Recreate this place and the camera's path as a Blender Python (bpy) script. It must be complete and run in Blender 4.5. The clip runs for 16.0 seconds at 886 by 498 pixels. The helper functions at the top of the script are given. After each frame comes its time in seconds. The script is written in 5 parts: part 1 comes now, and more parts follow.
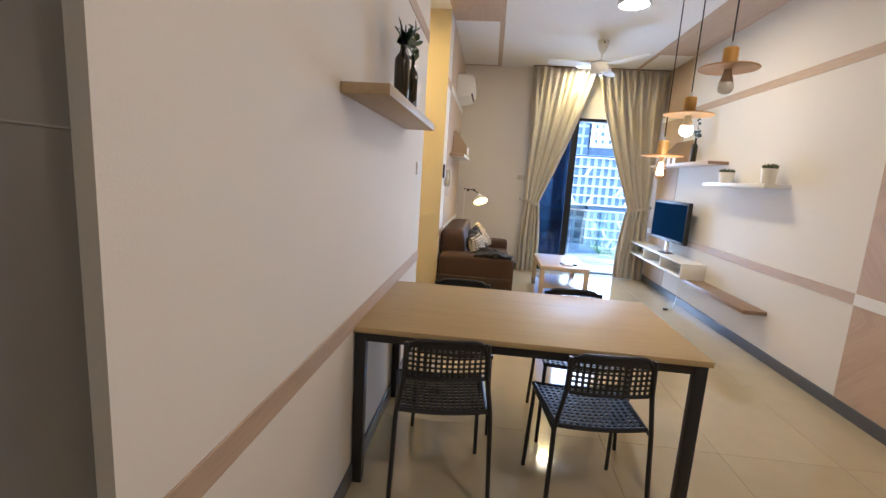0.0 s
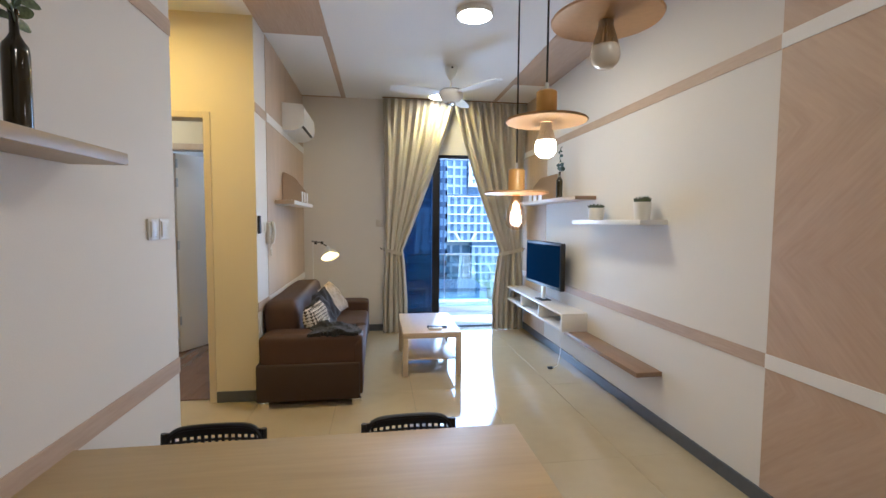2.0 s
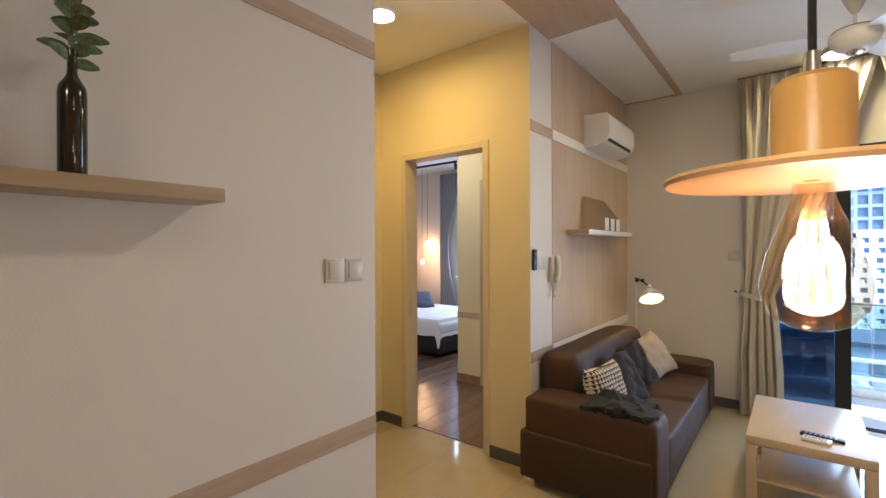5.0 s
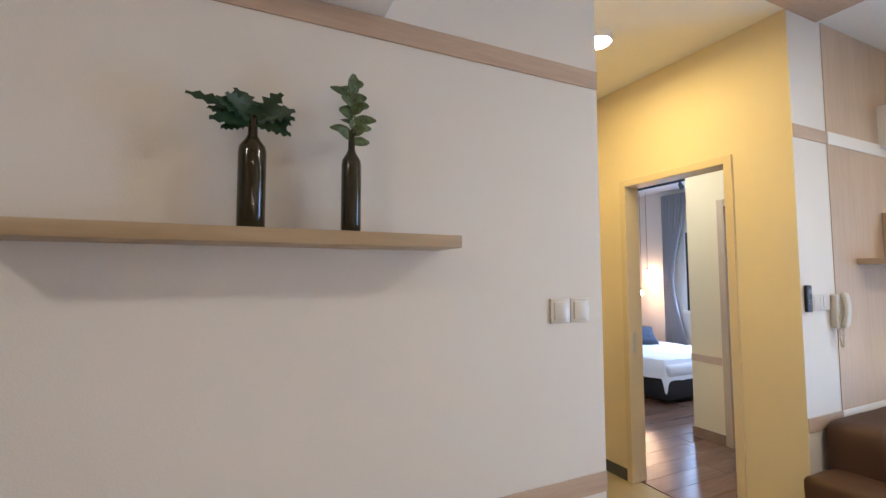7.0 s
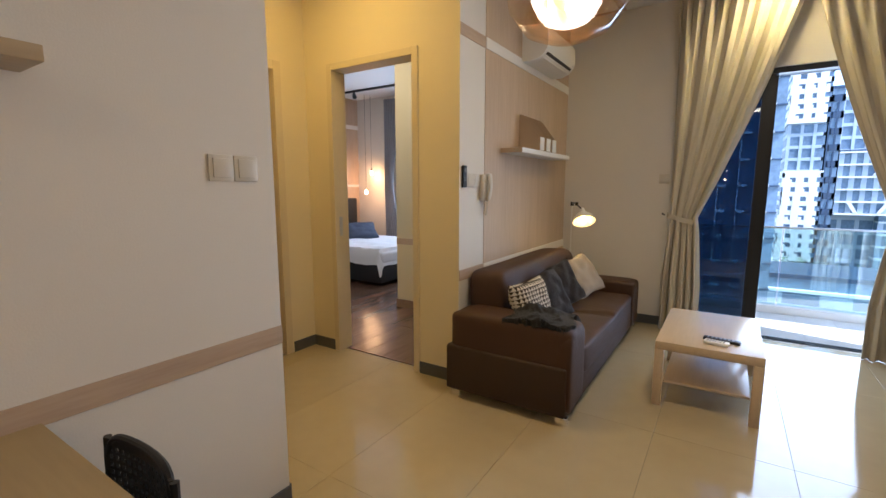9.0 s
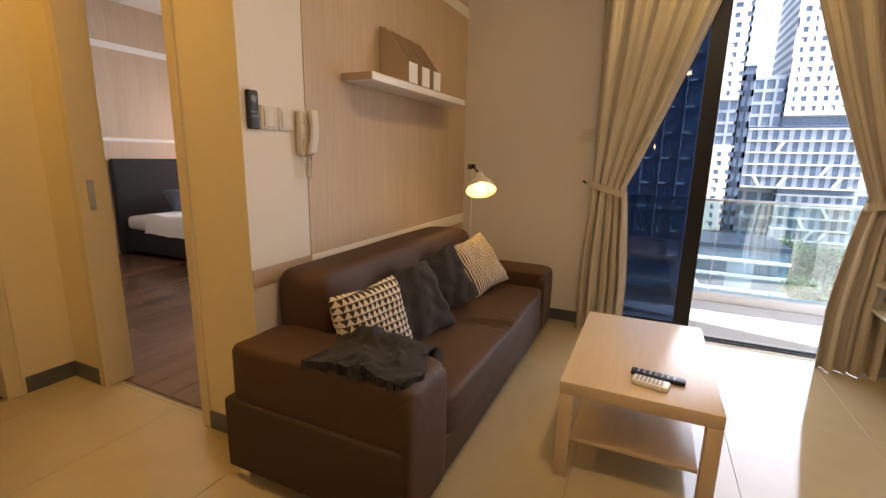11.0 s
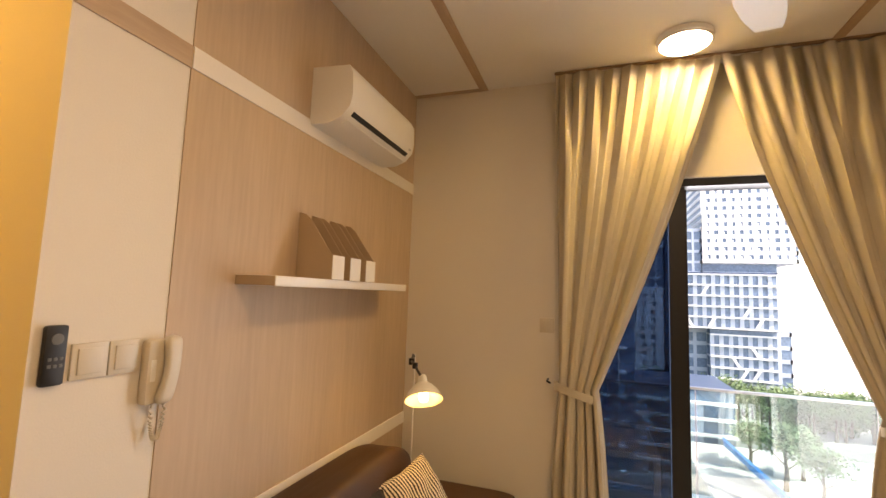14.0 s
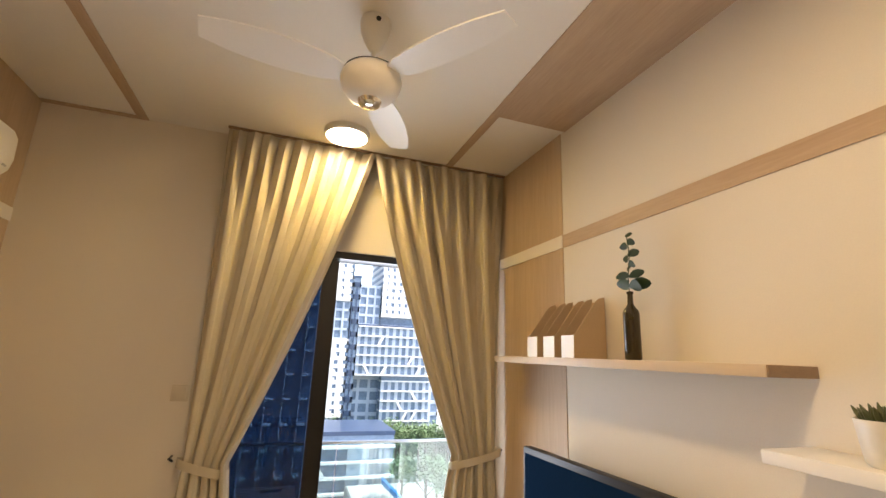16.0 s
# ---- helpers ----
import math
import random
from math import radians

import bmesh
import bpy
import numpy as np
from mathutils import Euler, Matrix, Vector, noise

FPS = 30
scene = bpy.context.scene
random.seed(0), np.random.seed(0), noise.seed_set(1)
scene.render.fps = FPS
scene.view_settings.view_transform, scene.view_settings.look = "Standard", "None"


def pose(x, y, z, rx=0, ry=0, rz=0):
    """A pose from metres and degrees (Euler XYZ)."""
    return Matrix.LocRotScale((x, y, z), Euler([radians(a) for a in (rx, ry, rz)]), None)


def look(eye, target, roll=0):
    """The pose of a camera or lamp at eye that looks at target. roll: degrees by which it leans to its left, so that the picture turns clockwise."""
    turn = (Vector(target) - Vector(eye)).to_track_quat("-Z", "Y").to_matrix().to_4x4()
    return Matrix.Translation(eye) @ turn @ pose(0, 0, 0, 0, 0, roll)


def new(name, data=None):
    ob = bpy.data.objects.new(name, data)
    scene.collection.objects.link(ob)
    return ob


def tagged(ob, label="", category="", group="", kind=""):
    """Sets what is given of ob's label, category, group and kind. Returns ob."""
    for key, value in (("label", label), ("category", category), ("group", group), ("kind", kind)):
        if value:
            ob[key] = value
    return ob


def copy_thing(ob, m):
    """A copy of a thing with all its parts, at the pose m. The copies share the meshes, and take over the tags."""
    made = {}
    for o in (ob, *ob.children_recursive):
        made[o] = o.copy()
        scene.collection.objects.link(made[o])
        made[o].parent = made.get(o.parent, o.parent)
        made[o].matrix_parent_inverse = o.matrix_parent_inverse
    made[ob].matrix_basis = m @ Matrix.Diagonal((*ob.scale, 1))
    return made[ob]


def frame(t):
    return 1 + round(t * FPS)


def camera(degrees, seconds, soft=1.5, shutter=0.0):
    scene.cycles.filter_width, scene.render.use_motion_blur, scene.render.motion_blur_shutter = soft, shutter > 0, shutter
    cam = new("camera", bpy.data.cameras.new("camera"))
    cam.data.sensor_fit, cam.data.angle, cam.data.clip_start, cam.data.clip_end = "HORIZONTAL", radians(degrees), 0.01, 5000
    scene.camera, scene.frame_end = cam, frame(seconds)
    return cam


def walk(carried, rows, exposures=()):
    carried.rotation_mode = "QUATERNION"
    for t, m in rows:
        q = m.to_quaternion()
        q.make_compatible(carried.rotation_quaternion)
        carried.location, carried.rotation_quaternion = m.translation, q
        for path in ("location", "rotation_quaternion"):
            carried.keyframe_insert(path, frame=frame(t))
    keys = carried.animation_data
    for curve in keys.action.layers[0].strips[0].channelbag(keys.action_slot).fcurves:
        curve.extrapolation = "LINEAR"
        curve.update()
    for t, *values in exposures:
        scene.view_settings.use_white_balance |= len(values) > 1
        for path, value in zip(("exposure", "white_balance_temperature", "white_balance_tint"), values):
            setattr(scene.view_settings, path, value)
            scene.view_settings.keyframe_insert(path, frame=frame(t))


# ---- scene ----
cam = camera(90.0, 16.0)
PATH = [
    (0, (0.509, 0.246, 1.339), (0.317, 2.209, 1.01), 3.7),
    (0.5, (0.535, 0.504, 1.382), (0.581, 2.487, 1.133), 1.6),
    (1, (0.652, 0.787, 1.397), (0.821, 2.77, 1.204), 1.1),
    (1.5, (0.777, 1.065, 1.396), (1.011, 3.044, 1.23), 1.0),
    (2, (0.932, 1.29, 1.415), (1.216, 3.264, 1.29), 0.4),
    (2.5, (1.088, 1.518, 1.428), (1.353, 3.498, 1.322), 0.1),
    (3, (1.23, 1.737, 1.413), (1.341, 3.732, 1.325), -0.1),
    (3.5, (1.32, 1.982, 1.425), (1.122, 3.97, 1.339), 0.0),
    (4, (1.357, 2.151, 1.422), (0.734, 4.05, 1.358), 0.0),
    (6.5, (1.316, 2.249, 1.509), (-0.4, 3.27, 1.633), -0.6),
    (7, (1.285, 2.202, 1.497), (-0.518, 3.058, 1.623), -0.2),
    (7.5, (1.302, 2.192, 1.441), (-0.525, 3.005, 1.471), -0.2),
    (8, (1.344, 2.22, 1.384), (-0.41, 3.179, 1.305), -0.4),
    (8.5, (1.394, 2.292, 1.344), (-0.077, 3.629, 1.119), -1.0),
    (9, (1.450, 2.41, 1.308), (0.380, 4.076, 1.033), 0.0),
    (9.5, (1.430, 2.66, 1.290), (0.511, 4.41, 0.989), 0.7),
    (11.8, (1.291, 4.074, 1.205), (0.478, 5.848, 0.764), 1.0),
    (12, (1.26, 4.142, 1.247), (0.43, 5.913, 0.83), 1.1),
    (12.5, (1.216, 4.208, 1.334), (0.347, 5.989, 1.064), 0.9),
    (13, (1.198, 4.222, 1.432), (0.304, 6.009, 1.336), 1.3),
    (13.5, (1.198, 4.206, 1.504), (0.343, 6.013, 1.576), 1.6),
    (14, (1.205, 4.198, 1.555), (0.558, 6.08, 1.755), 2.1),
    (14.5, (1.252, 4.182, 1.597), (0.897, 6.125, 1.911), 2.9),
    (15, (1.299, 4.173, 1.619), (1.289, 6.134, 2.013), 2.2),
    (15.5, (1.368, 4.162, 1.642), (1.694, 6.086, 2.078), 2.1),
    (16, (1.427, 4.144, 1.639), (2.059, 5.983, 2.105), 2.3),
]
EXPOSURES = [(0, 2.55, 4900, 13), (1, 2.50, 4900, 12), (2, 2.24, 4650, 10), (2.5, 2.14, 4650, 10), (3.5, 1.95, 4850, 11), (4, 1.82, 5450, 13), (6.5, 2.52, 4750, 11),
             (8, 2.42, 4500, 11), (8.5, 2.44, 4350, 12), (9, 1.84, 5350, 12), (9.5, 1.74, 6900, 18), (12, 1.91, 7000, 21), (13, 1.90, 7150, 21), (14.5, 2.22, 8000, 22), (16, 2.08, 7000, 16)]
walk(cam, [(t, look(eye, target, roll)) for t, eye, target, roll in PATH], EXPOSURES)

# ---- light ----
world = bpy.data.worlds.new("sky")
scene.world = world
world.use_nodes = True
wn = world.node_tree
sky = wn.nodes.new("ShaderNodeTexSky")
sky.sky_type, sky.sun_disc = "NISHITA", False
SUN_EL, SUN_AZ = radians(50), radians(104)
sky.sun_elevation, sky.sun_rotation = SUN_EL, SUN_AZ
sky.air_density, sky.dust_density = 1.0, 0.8
wn.nodes["Background"].inputs[1].default_value = 0.15
wn.links.new(sky.outputs[0], wn.nodes["Background"].inputs[0])
sun = new("sun", bpy.data.lights.new("sun", "SUN"))
sun.data.energy, sun.data.angle, sun.data.color = 3.3, radians(0.6), (1, 0.95, 0.87)
sun.matrix_world = look((0, 0, 0), (-math.sin(SUN_AZ) * math.cos(SUN_EL), -math.cos(SUN_AZ) * math.cos(SUN_EL), -math.sin(SUN_EL)))


def lamp(name, kind, power, color, m, size=0.1, size_y=0.0):
    d = bpy.data.lights.new(name, kind)
    d.energy, d.color = power * 0.18, color
    if kind == "AREA":
        d.shape = "RECTANGLE" if size_y else "DISK"
        d.size = size
        if size_y:
            d.size_y = size_y
    else:
        d.shadow_soft_size = size
    ob = new(name, d)
    ob.matrix_world = m
    return ob


WARM, YELLOW, DAY = (1, 0.80, 0.58), (1, 0.66, 0.22), (0.78, 0.88, 1.0)
H, XR, YW = 2.935, 2.833, 7.0
lamp("ceiling_light_near", "AREA", 23, (1, 0.70, 0.34), look((1.62, 4.54, 2.86), (1.62, 4.54, 0)), 0.25)
lamp("ceiling_light_far", "AREA", 9.5, (1, 0.66, 0.06), look((1.65, 6.67, 2.86), (1.65, 6.67, 0)), 0.22)
lamp("ceiling_light_dining", "AREA", 20, (1, 0.69, 0.35), look((1.75, 0.35, 2.86), (1.75, 0.35, 0)), 0.25)
lamp("hall_light", "AREA", 20, (1, 0.57, 0.07), look((-0.65, 4.15, 2.86), (-0.65, 4.15, 0)), 0.16)
lamp("door_daylight", "AREA", 72, DAY, look((1.9, 7.22, 1.15), (1.9, 0, 0.9)), 1.75, 2.1).data.spread = radians(135)
lamp("bedroom_daylight", "AREA", 45, DAY, look((-2.6, 8.42, 1.55), (-2.6, 5, 1.0)), 1.3, 1.1)
lamp("wall_spot_light", "POINT", 4, (1, 0.80, 0.52), pose(XR - .10, 2.45, 2.56), 0.03)
lamp("sofa_lamp_light", "POINT", 1.2, YELLOW, pose(0.40, 6.33, 0.965), 0.02)
lamp("bulb_light_low", "POINT", 1.6, WARM, pose(1.366, 2.669, 1.43), 0.025)
lamp("bulb_light_middle", "POINT", 2.6, WARM, pose(1.354, 2.39, 1.567), 0.025)
lamp("bedroom_bulb_light_near", "POINT", 8, (1, 0.5, 0.2), pose(-3.80, 8.15, 1.17), 0.03)
lamp("bedroom_bulb_light_far", "POINT", 8, (1, 0.5, 0.2), pose(-3.86, 8.34, 1.50), 0.03)
# unseen fill without a fixture, added to brighten the wall by the bathroom door
lamp("bedroom_spots", "AREA", 16, (1, .80, .52), look((-1.5, 5.5, 2.78), (-1.5, 5.6, 0)), 0.3)
lamp("bathroom_light", "AREA", 8, (0.85, 0.92, 1.0), look((-0.8, 6.9, 2.6), (-0.8, 6.9, 0)), 0.2)


# ---- materials ----
def nodes_of(name):
    m = bpy.data.materials.new(name)
    m.use_nodes = True
    return m, m.node_tree, m.node_tree.nodes["Principled BSDF"]


def add(nt, kind, **kw):
    n = nt.nodes.new(kind)
    for k, v in kw.items():
        n.inputs[k].default_value = v
    return n


def coords(nt, scale=(1, 1, 1), rot=(0, 0, 0), world_space=True):
    """Object coordinates, scaled; world_space uses the true position."""
    src = nt.nodes.new("ShaderNodeNewGeometry").outputs["Position"] if world_space else nt.nodes.new("ShaderNodeTexCoord").outputs["Object"]
    mp = nt.nodes.new("ShaderNodeMapping")
    mp.inputs["Scale"].default_value, mp.inputs["Rotation"].default_value = scale, rot
    nt.links.new(src, mp.inputs["Vector"])
    return mp.outputs["Vector"]


def mat(name, color, rough=0.5, metal=0.0, vary=0.06, scale=3.0, grain=60.0, bump=0.05, stretch=(1, 1, 1), coat=0.0, world_space=True, piece=0.0, sheen=0.0):
    """A surface with large stains and fine grain: colour, gloss and relief vary."""
    m, nt, p = nodes_of(name)
    v = coords(nt, stretch, world_space=world_space)
    big = add(nt, "ShaderNodeTexNoise", Scale=scale, Detail=4.0)
    fine = add(nt, "ShaderNodeTexNoise", Scale=grain, Detail=3.0)
    for n in (big, fine):
        nt.links.new(v, n.inputs["Vector"])
    mixf = nt.nodes.new("ShaderNodeMath")
    mixf.operation = "MULTIPLY_ADD"
    mixf.inputs[1].default_value = 0.5
    nt.links.new(fine.outputs[0], mixf.inputs[0])
    half = nt.nodes.new("ShaderNodeMath")
    half.operation, half.inputs[1].default_value = "MULTIPLY", 0.5
    nt.links.new(big.outputs[0], half.inputs[0])
    nt.links.new(half.outputs[0], mixf.inputs[2])
    ramp = nt.nodes.new("ShaderNodeValToRGB")
    ramp.color_ramp.elements[0].position, ramp.color_ramp.elements[1].position = 0.3, 0.7
    ramp.color_ramp.elements[0].color = (*[c * (1 - vary) for c in color], 1)
    ramp.color_ramp.elements[1].color = (*[min(1, c * (1 + vary)) for c in color], 1)
    nt.links.new(mixf.outputs[0], ramp.inputs[0])
    out = ramp.outputs[0]
    if piece:
        info = nt.nodes.new("ShaderNodeObjectInfo")
        hsv = nt.nodes.new("ShaderNodeHueSaturation")
        mr = nt.nodes.new("ShaderNodeMapRange")
        mr.inputs["To Min"].default_value, mr.inputs["To Max"].default_value = 1 - piece, 1 + piece
        nt.links.new(info.outputs["Random"], mr.inputs["Value"])
        nt.links.new(mr.outputs[0], hsv.inputs["Value"])
        nt.links.new(out, hsv.inputs["Color"])
        out = hsv.outputs[0]
    nt.links.new(out, p.inputs["Base Color"])
    rr = nt.nodes.new("ShaderNodeMapRange")
    rr.inputs["To Min"].default_value, rr.inputs["To Max"].default_value = rough * 0.85, min(1, rough * 1.15)
    nt.links.new(big.outputs[0], rr.inputs["Value"])
    nt.links.new(rr.outputs[0], p.inputs["Roughness"])
    p.inputs["Metallic"].default_value = metal
    p.inputs["Coat Weight"].default_value = coat
    p.inputs["Sheen Weight"].default_value = sheen
    if bump:
        b = add(nt, "ShaderNodeBump", Strength=bump, Distance=0.004)
        nt.links.new(fine.outputs[0], b.inputs["Height"])
        nt.links.new(b.outputs[0], p.inputs["Normal"])
    return m


def wood(name, light, dark, along="z", rough=0.4, size=1.0, boards=0.0, across="y", world_space=True, piece=0.0, chevron=False):
    """Grain drawn out along one axis, with soft figure and, where asked, narrow boards of slightly different tone."""
    m, nt, p = nodes_of(name)
    st = {"x": (1.2, 14, 14), "y": (14, 1.2, 14), "z": (14, 14, 1.2)}[along]
    if chevron:
        g = nt.nodes.new("ShaderNodeNewGeometry")
        sp, cb = nt.nodes.new("ShaderNodeSeparateXYZ"), nt.nodes.new("ShaderNodeCombineXYZ")
        nt.links.new(g.outputs["Position"], sp.inputs[0])
        a = nt.nodes.new("ShaderNodeMath")
        a.operation, a.inputs[1].default_value, a.inputs[2].default_value = "PINGPONG", 0.62, 0.0
        nt.links.new(sp.outputs["Z"], a.inputs[0])
        s1, s2 = nt.nodes.new("ShaderNodeMath"), nt.nodes.new("ShaderNodeMath")
        s1.operation, s2.operation = "ADD", "SUBTRACT"
        for s in (s1, s2):
            nt.links.new(sp.outputs["Y"], s.inputs[0])
            nt.links.new(a.outputs[0], s.inputs[1])
        nt.links.new(s1.outputs[0], cb.inputs["Y"])
        nt.links.new(s2.outputs[0], cb.inputs["Z"])
        mp = nt.nodes.new("ShaderNodeMapping")
        mp.inputs["Scale"].default_value = (1, 6, 0.7)
        nt.links.new(cb.outputs[0], mp.inputs["Vector"])
        v = mp.outputs[0]
        board_src = s1.outputs[0]
    else:
        v = coords(nt, tuple(s * size for s in st), world_space=world_space)
        g = nt.nodes.new("ShaderNodeNewGeometry") if world_space else nt.nodes.new("ShaderNodeTexCoord")
        sp = nt.nodes.new("ShaderNodeSeparateXYZ")
        nt.links.new(g.outputs["Position" if world_space else "Object"], sp.inputs[0])
        board_src = sp.outputs[across.upper()]
    a = add(nt, "ShaderNodeTexNoise", Scale=1.0, Detail=6.0, Distortion=0.4)
    b = add(nt, "ShaderNodeTexNoise", Scale=7.0, Detail=3.0)
    nt.links.new(v, a.inputs["Vector"])
    nt.links.new(v, b.inputs["Vector"])
    mx = nt.nodes.new("ShaderNodeMath")
    mx.operation, mx.inputs[1].default_value = "MULTIPLY_ADD", 0.45
    nt.links.new(b.outputs[0], mx.inputs[0])
    hf = nt.nodes.new("ShaderNodeMath")
    hf.operation, hf.inputs[1].default_value = "MULTIPLY", 0.55
    nt.links.new(a.outputs[0], hf.inputs[0])
    nt.links.new(hf.outputs[0], mx.inputs[2])
    val = mx.outputs[0]
    if boards:
        fl = nt.nodes.new("ShaderNodeMath")
        fl.operation, fl.inputs[1].default_value = "DIVIDE", boards
        nt.links.new(board_src, fl.inputs[0])
        f2 = nt.nodes.new("ShaderNodeMath")
        f2.operation = "FLOOR"
        nt.links.new(fl.outputs[0], f2.inputs[0])
        wnz = nt.nodes.new("ShaderNodeTexWhiteNoise")
        wnz.noise_dimensions = "1D"
        nt.links.new(f2.outputs[0], wnz.inputs["W"])
        ad = nt.nodes.new("ShaderNodeMath")
        ad.operation, ad.inputs[1].default_value = "MULTIPLY_ADD", 0.14
        nt.links.new(wnz.outputs["Value"], ad.inputs[0])
        sb = nt.nodes.new("ShaderNodeMath")
        sb.operation, sb.inputs[1].default_value = "SUBTRACT", 0.07
        nt.links.new(val, sb.inputs[0])
        nt.links.new(sb.outputs[0], ad.inputs[2])
        val = ad.outputs[0]
    ramp = nt.nodes.new("ShaderNodeValToRGB")
    ramp.color_ramp.elements[0].position, ramp.color_ramp.elements[1].position = 0.32, 0.66
    ramp.color_ramp.elements[0].color, ramp.color_ramp.elements[1].color = (*dark, 1), (*light, 1)
    nt.links.new(val, ramp.inputs[0])
    out = ramp.outputs[0]
    if piece:
        info, hsv, mr = nt.nodes.new("ShaderNodeObjectInfo"), nt.nodes.new("ShaderNodeHueSaturation"), nt.nodes.new("ShaderNodeMapRange")
        mr.inputs["To Min"].default_value, mr.inputs["To Max"].default_value = 1 - piece, 1 + piece
        nt.links.new(info.outputs["Random"], mr.inputs["Value"])
        nt.links.new(mr.outputs[0], hsv.inputs["Value"])
        nt.links.new(out, hsv.inputs["Color"])
        out = hsv.outputs[0]
    nt.links.new(out, p.inputs["Base Color"])
    p.inputs["Roughness"].default_value = rough
    bp = add(nt, "ShaderNodeBump", Strength=0.06, Distance=0.002)
    nt.links.new(b.outputs[0], bp.inputs["Height"])
    nt.links.new(bp.outputs[0], p.inputs["Normal"])
    return m


def glowing(name, color, strength):
    m, nt, p = nodes_of(name)
    p.inputs["Base Color"].default_value = (*color, 1)
    p.inputs["Emission Color"].default_value = (*color, 1)
    p.inputs["Emission Strength"].default_value = strength
    return m


def glass(name, color=(1, 1, 1), rough=0.0, edge=0.30, base=0.03):
    """Clear pane: passes light straight and mirrors a little."""
    m, nt, p = nodes_of(name)
    nt.nodes.remove(p)
    tr, gl, mix = nt.nodes.new("ShaderNodeBsdfTransparent"), nt.nodes.new("ShaderNodeBsdfGlossy"), nt.nodes.new("ShaderNodeMixShader")
    lw = nt.nodes.new("ShaderNodeLayerWeight")
    fr = nt.nodes.new("ShaderNodeMath")
    fr.operation, fr.use_clamp = "MULTIPLY_ADD", True
    fr.inputs[1].default_value, fr.inputs[2].default_value = edge, base
    nt.links.new(lw.outputs["Facing"], fr.inputs[0])
    tr.inputs[0].default_value = (*color, 1)
    gl.inputs["Roughness"].default_value = rough
    nt.links.new(fr.outputs[0], mix.inputs[0])
    nt.links.new(tr.outputs[0], mix.inputs[1])
    nt.links.new(gl.outputs[0], mix.inputs[2])
    nt.links.new(mix.outputs[0], nt.nodes["Material Output"].inputs[0])
    return m


M_WALL = mat("wall_paint", (0.73, 0.69, 0.625), 0.75, vary=0.025, scale=1.5, grain=180, bump=0.12)
# the cream wall paint with the hall lamp's yellow light mixed into its colour
M_HALL_LIT = mat("cream_paint_lamplit", (0.69, 0.605, 0.40), 0.75, vary=0.025, scale=1.5, grain=180, bump=0.12)
M_CEIL = mat("ceiling_paint", (0.80, 0.79, 0.77), 0.8, vary=0.02, scale=1.0, grain=160, bump=0.1)
M_VENEER = wood("pink_wood_veneer", (0.57, 0.435, 0.31), (0.48, 0.36, 0.25), "z", 0.5, 0.6, 0.135, "y")
M_VENEER_R = wood("chevron_wood_veneer", (0.53, 0.385, 0.265), (0.44, 0.31, 0.205), "z", 0.5, 1.0, 0.10, "y", chevron=True)
M_BANDWOOD = wood("trim_wood", (0.52, 0.395, 0.285), (0.42, 0.305, 0.21), "y", 0.5)
M_TRIMWHITE = mat("white_trim", (0.80, 0.77, 0.72), 0.6, vary=0.02, grain=120)
M_FLOOR = mat("cream_polished_tile", (0.44, 0.362, 0.222), 0.09, vary=0.05, scale=1.3, grain=9, bump=0.004, coat=0.3, piece=0.02)
M_GROUT = mat("tile_grout", (0.20, 0.175, 0.13), 0.9)
M_SKIRT = mat("grey_skirting", (0.085, 0.09, 0.10), 0.3, vary=0.1, grain=30)
M_FRAME = mat("door_frame_laminate", (0.62, 0.53, 0.35), 0.4, vary=0.03, grain=40, bump=0.02)
M_DOOR = wood("door_laminate", (0.50, 0.40, 0.28), (0.42, 0.32, 0.21), "z", 0.4)
M_BLACK = mat("black_powder_coat", (0.015, 0.015, 0.017), 0.4, vary=0.1, grain=200, bump=0.08)
M_BLACKPLASTIC = mat("black_plastic", (0.011, 0.011, 0.013), 0.45, vary=0.1, grain=120, bump=0.05)
M_OAK = wood("light_oak_top", (0.47, 0.35, 0.17), (0.40, 0.295, 0.14), "x", 0.5, 0.7)
M_SHELFOAK = wood("shelf_oak", (0.42, 0.31, 0.175), (0.34, 0.245, 0.13), "y", 0.4, 0.7)
M_BIRCH = wood("birch_laminate", (0.62, 0.50, 0.36), (0.54, 0.43, 0.30), "y", 0.28, 0.7)
M_PLANK = wood("wall_plank_wood", (0.30, 0.20, 0.13), (0.23, 0.15, 0.095), "y", 0.35, 0.8)
M_WHITE = mat("white_lacquer", (0.80, 0.79, 0.77), 0.3, vary=0.015, grain=80, bump=0.01)
M_PLASTIC = mat("white_plastic", (0.80, 0.79, 0.76), 0.35, vary=0.02, grain=120, bump=0.02)
M_CREAMPLASTIC = mat("cream_plastic", (0.62, 0.57, 0.48), 0.35, vary=0.02, grain=120, bump=0.02)
M_SOFA = mat("brown_leatherette", (0.060, 0.027, 0.0125), 0.64, vary=0.22, scale=5, grain=260, bump=0.25, world_space=False)
M_SOFABASE = mat("brown_sofa_fabric", (0.044, 0.024, 0.012), 0.75, vary=0.14, scale=5, grain=400, bump=0.3, world_space=False)
M_CHROME = mat("chrome", (0.8, 0.8, 0.8), 0.12, 1.0, vary=0.03)
M_STEEL = mat("brushed_steel", (0.55, 0.56, 0.57), 0.3, 1.0, vary=0.05)
M_CURTAIN = mat("beige_curtain_fabric", (0.52, 0.475, 0.385), 0.9, vary=0.06, scale=6, grain=500, bump=0.2, sheen=0.1)
M_ALU = mat("dark_aluminium", (0.02, 0.021, 0.024), 0.35, 0.3, vary=0.1)
M_GLASS = glass("clear_glass", (0.93, 0.97, 0.98))
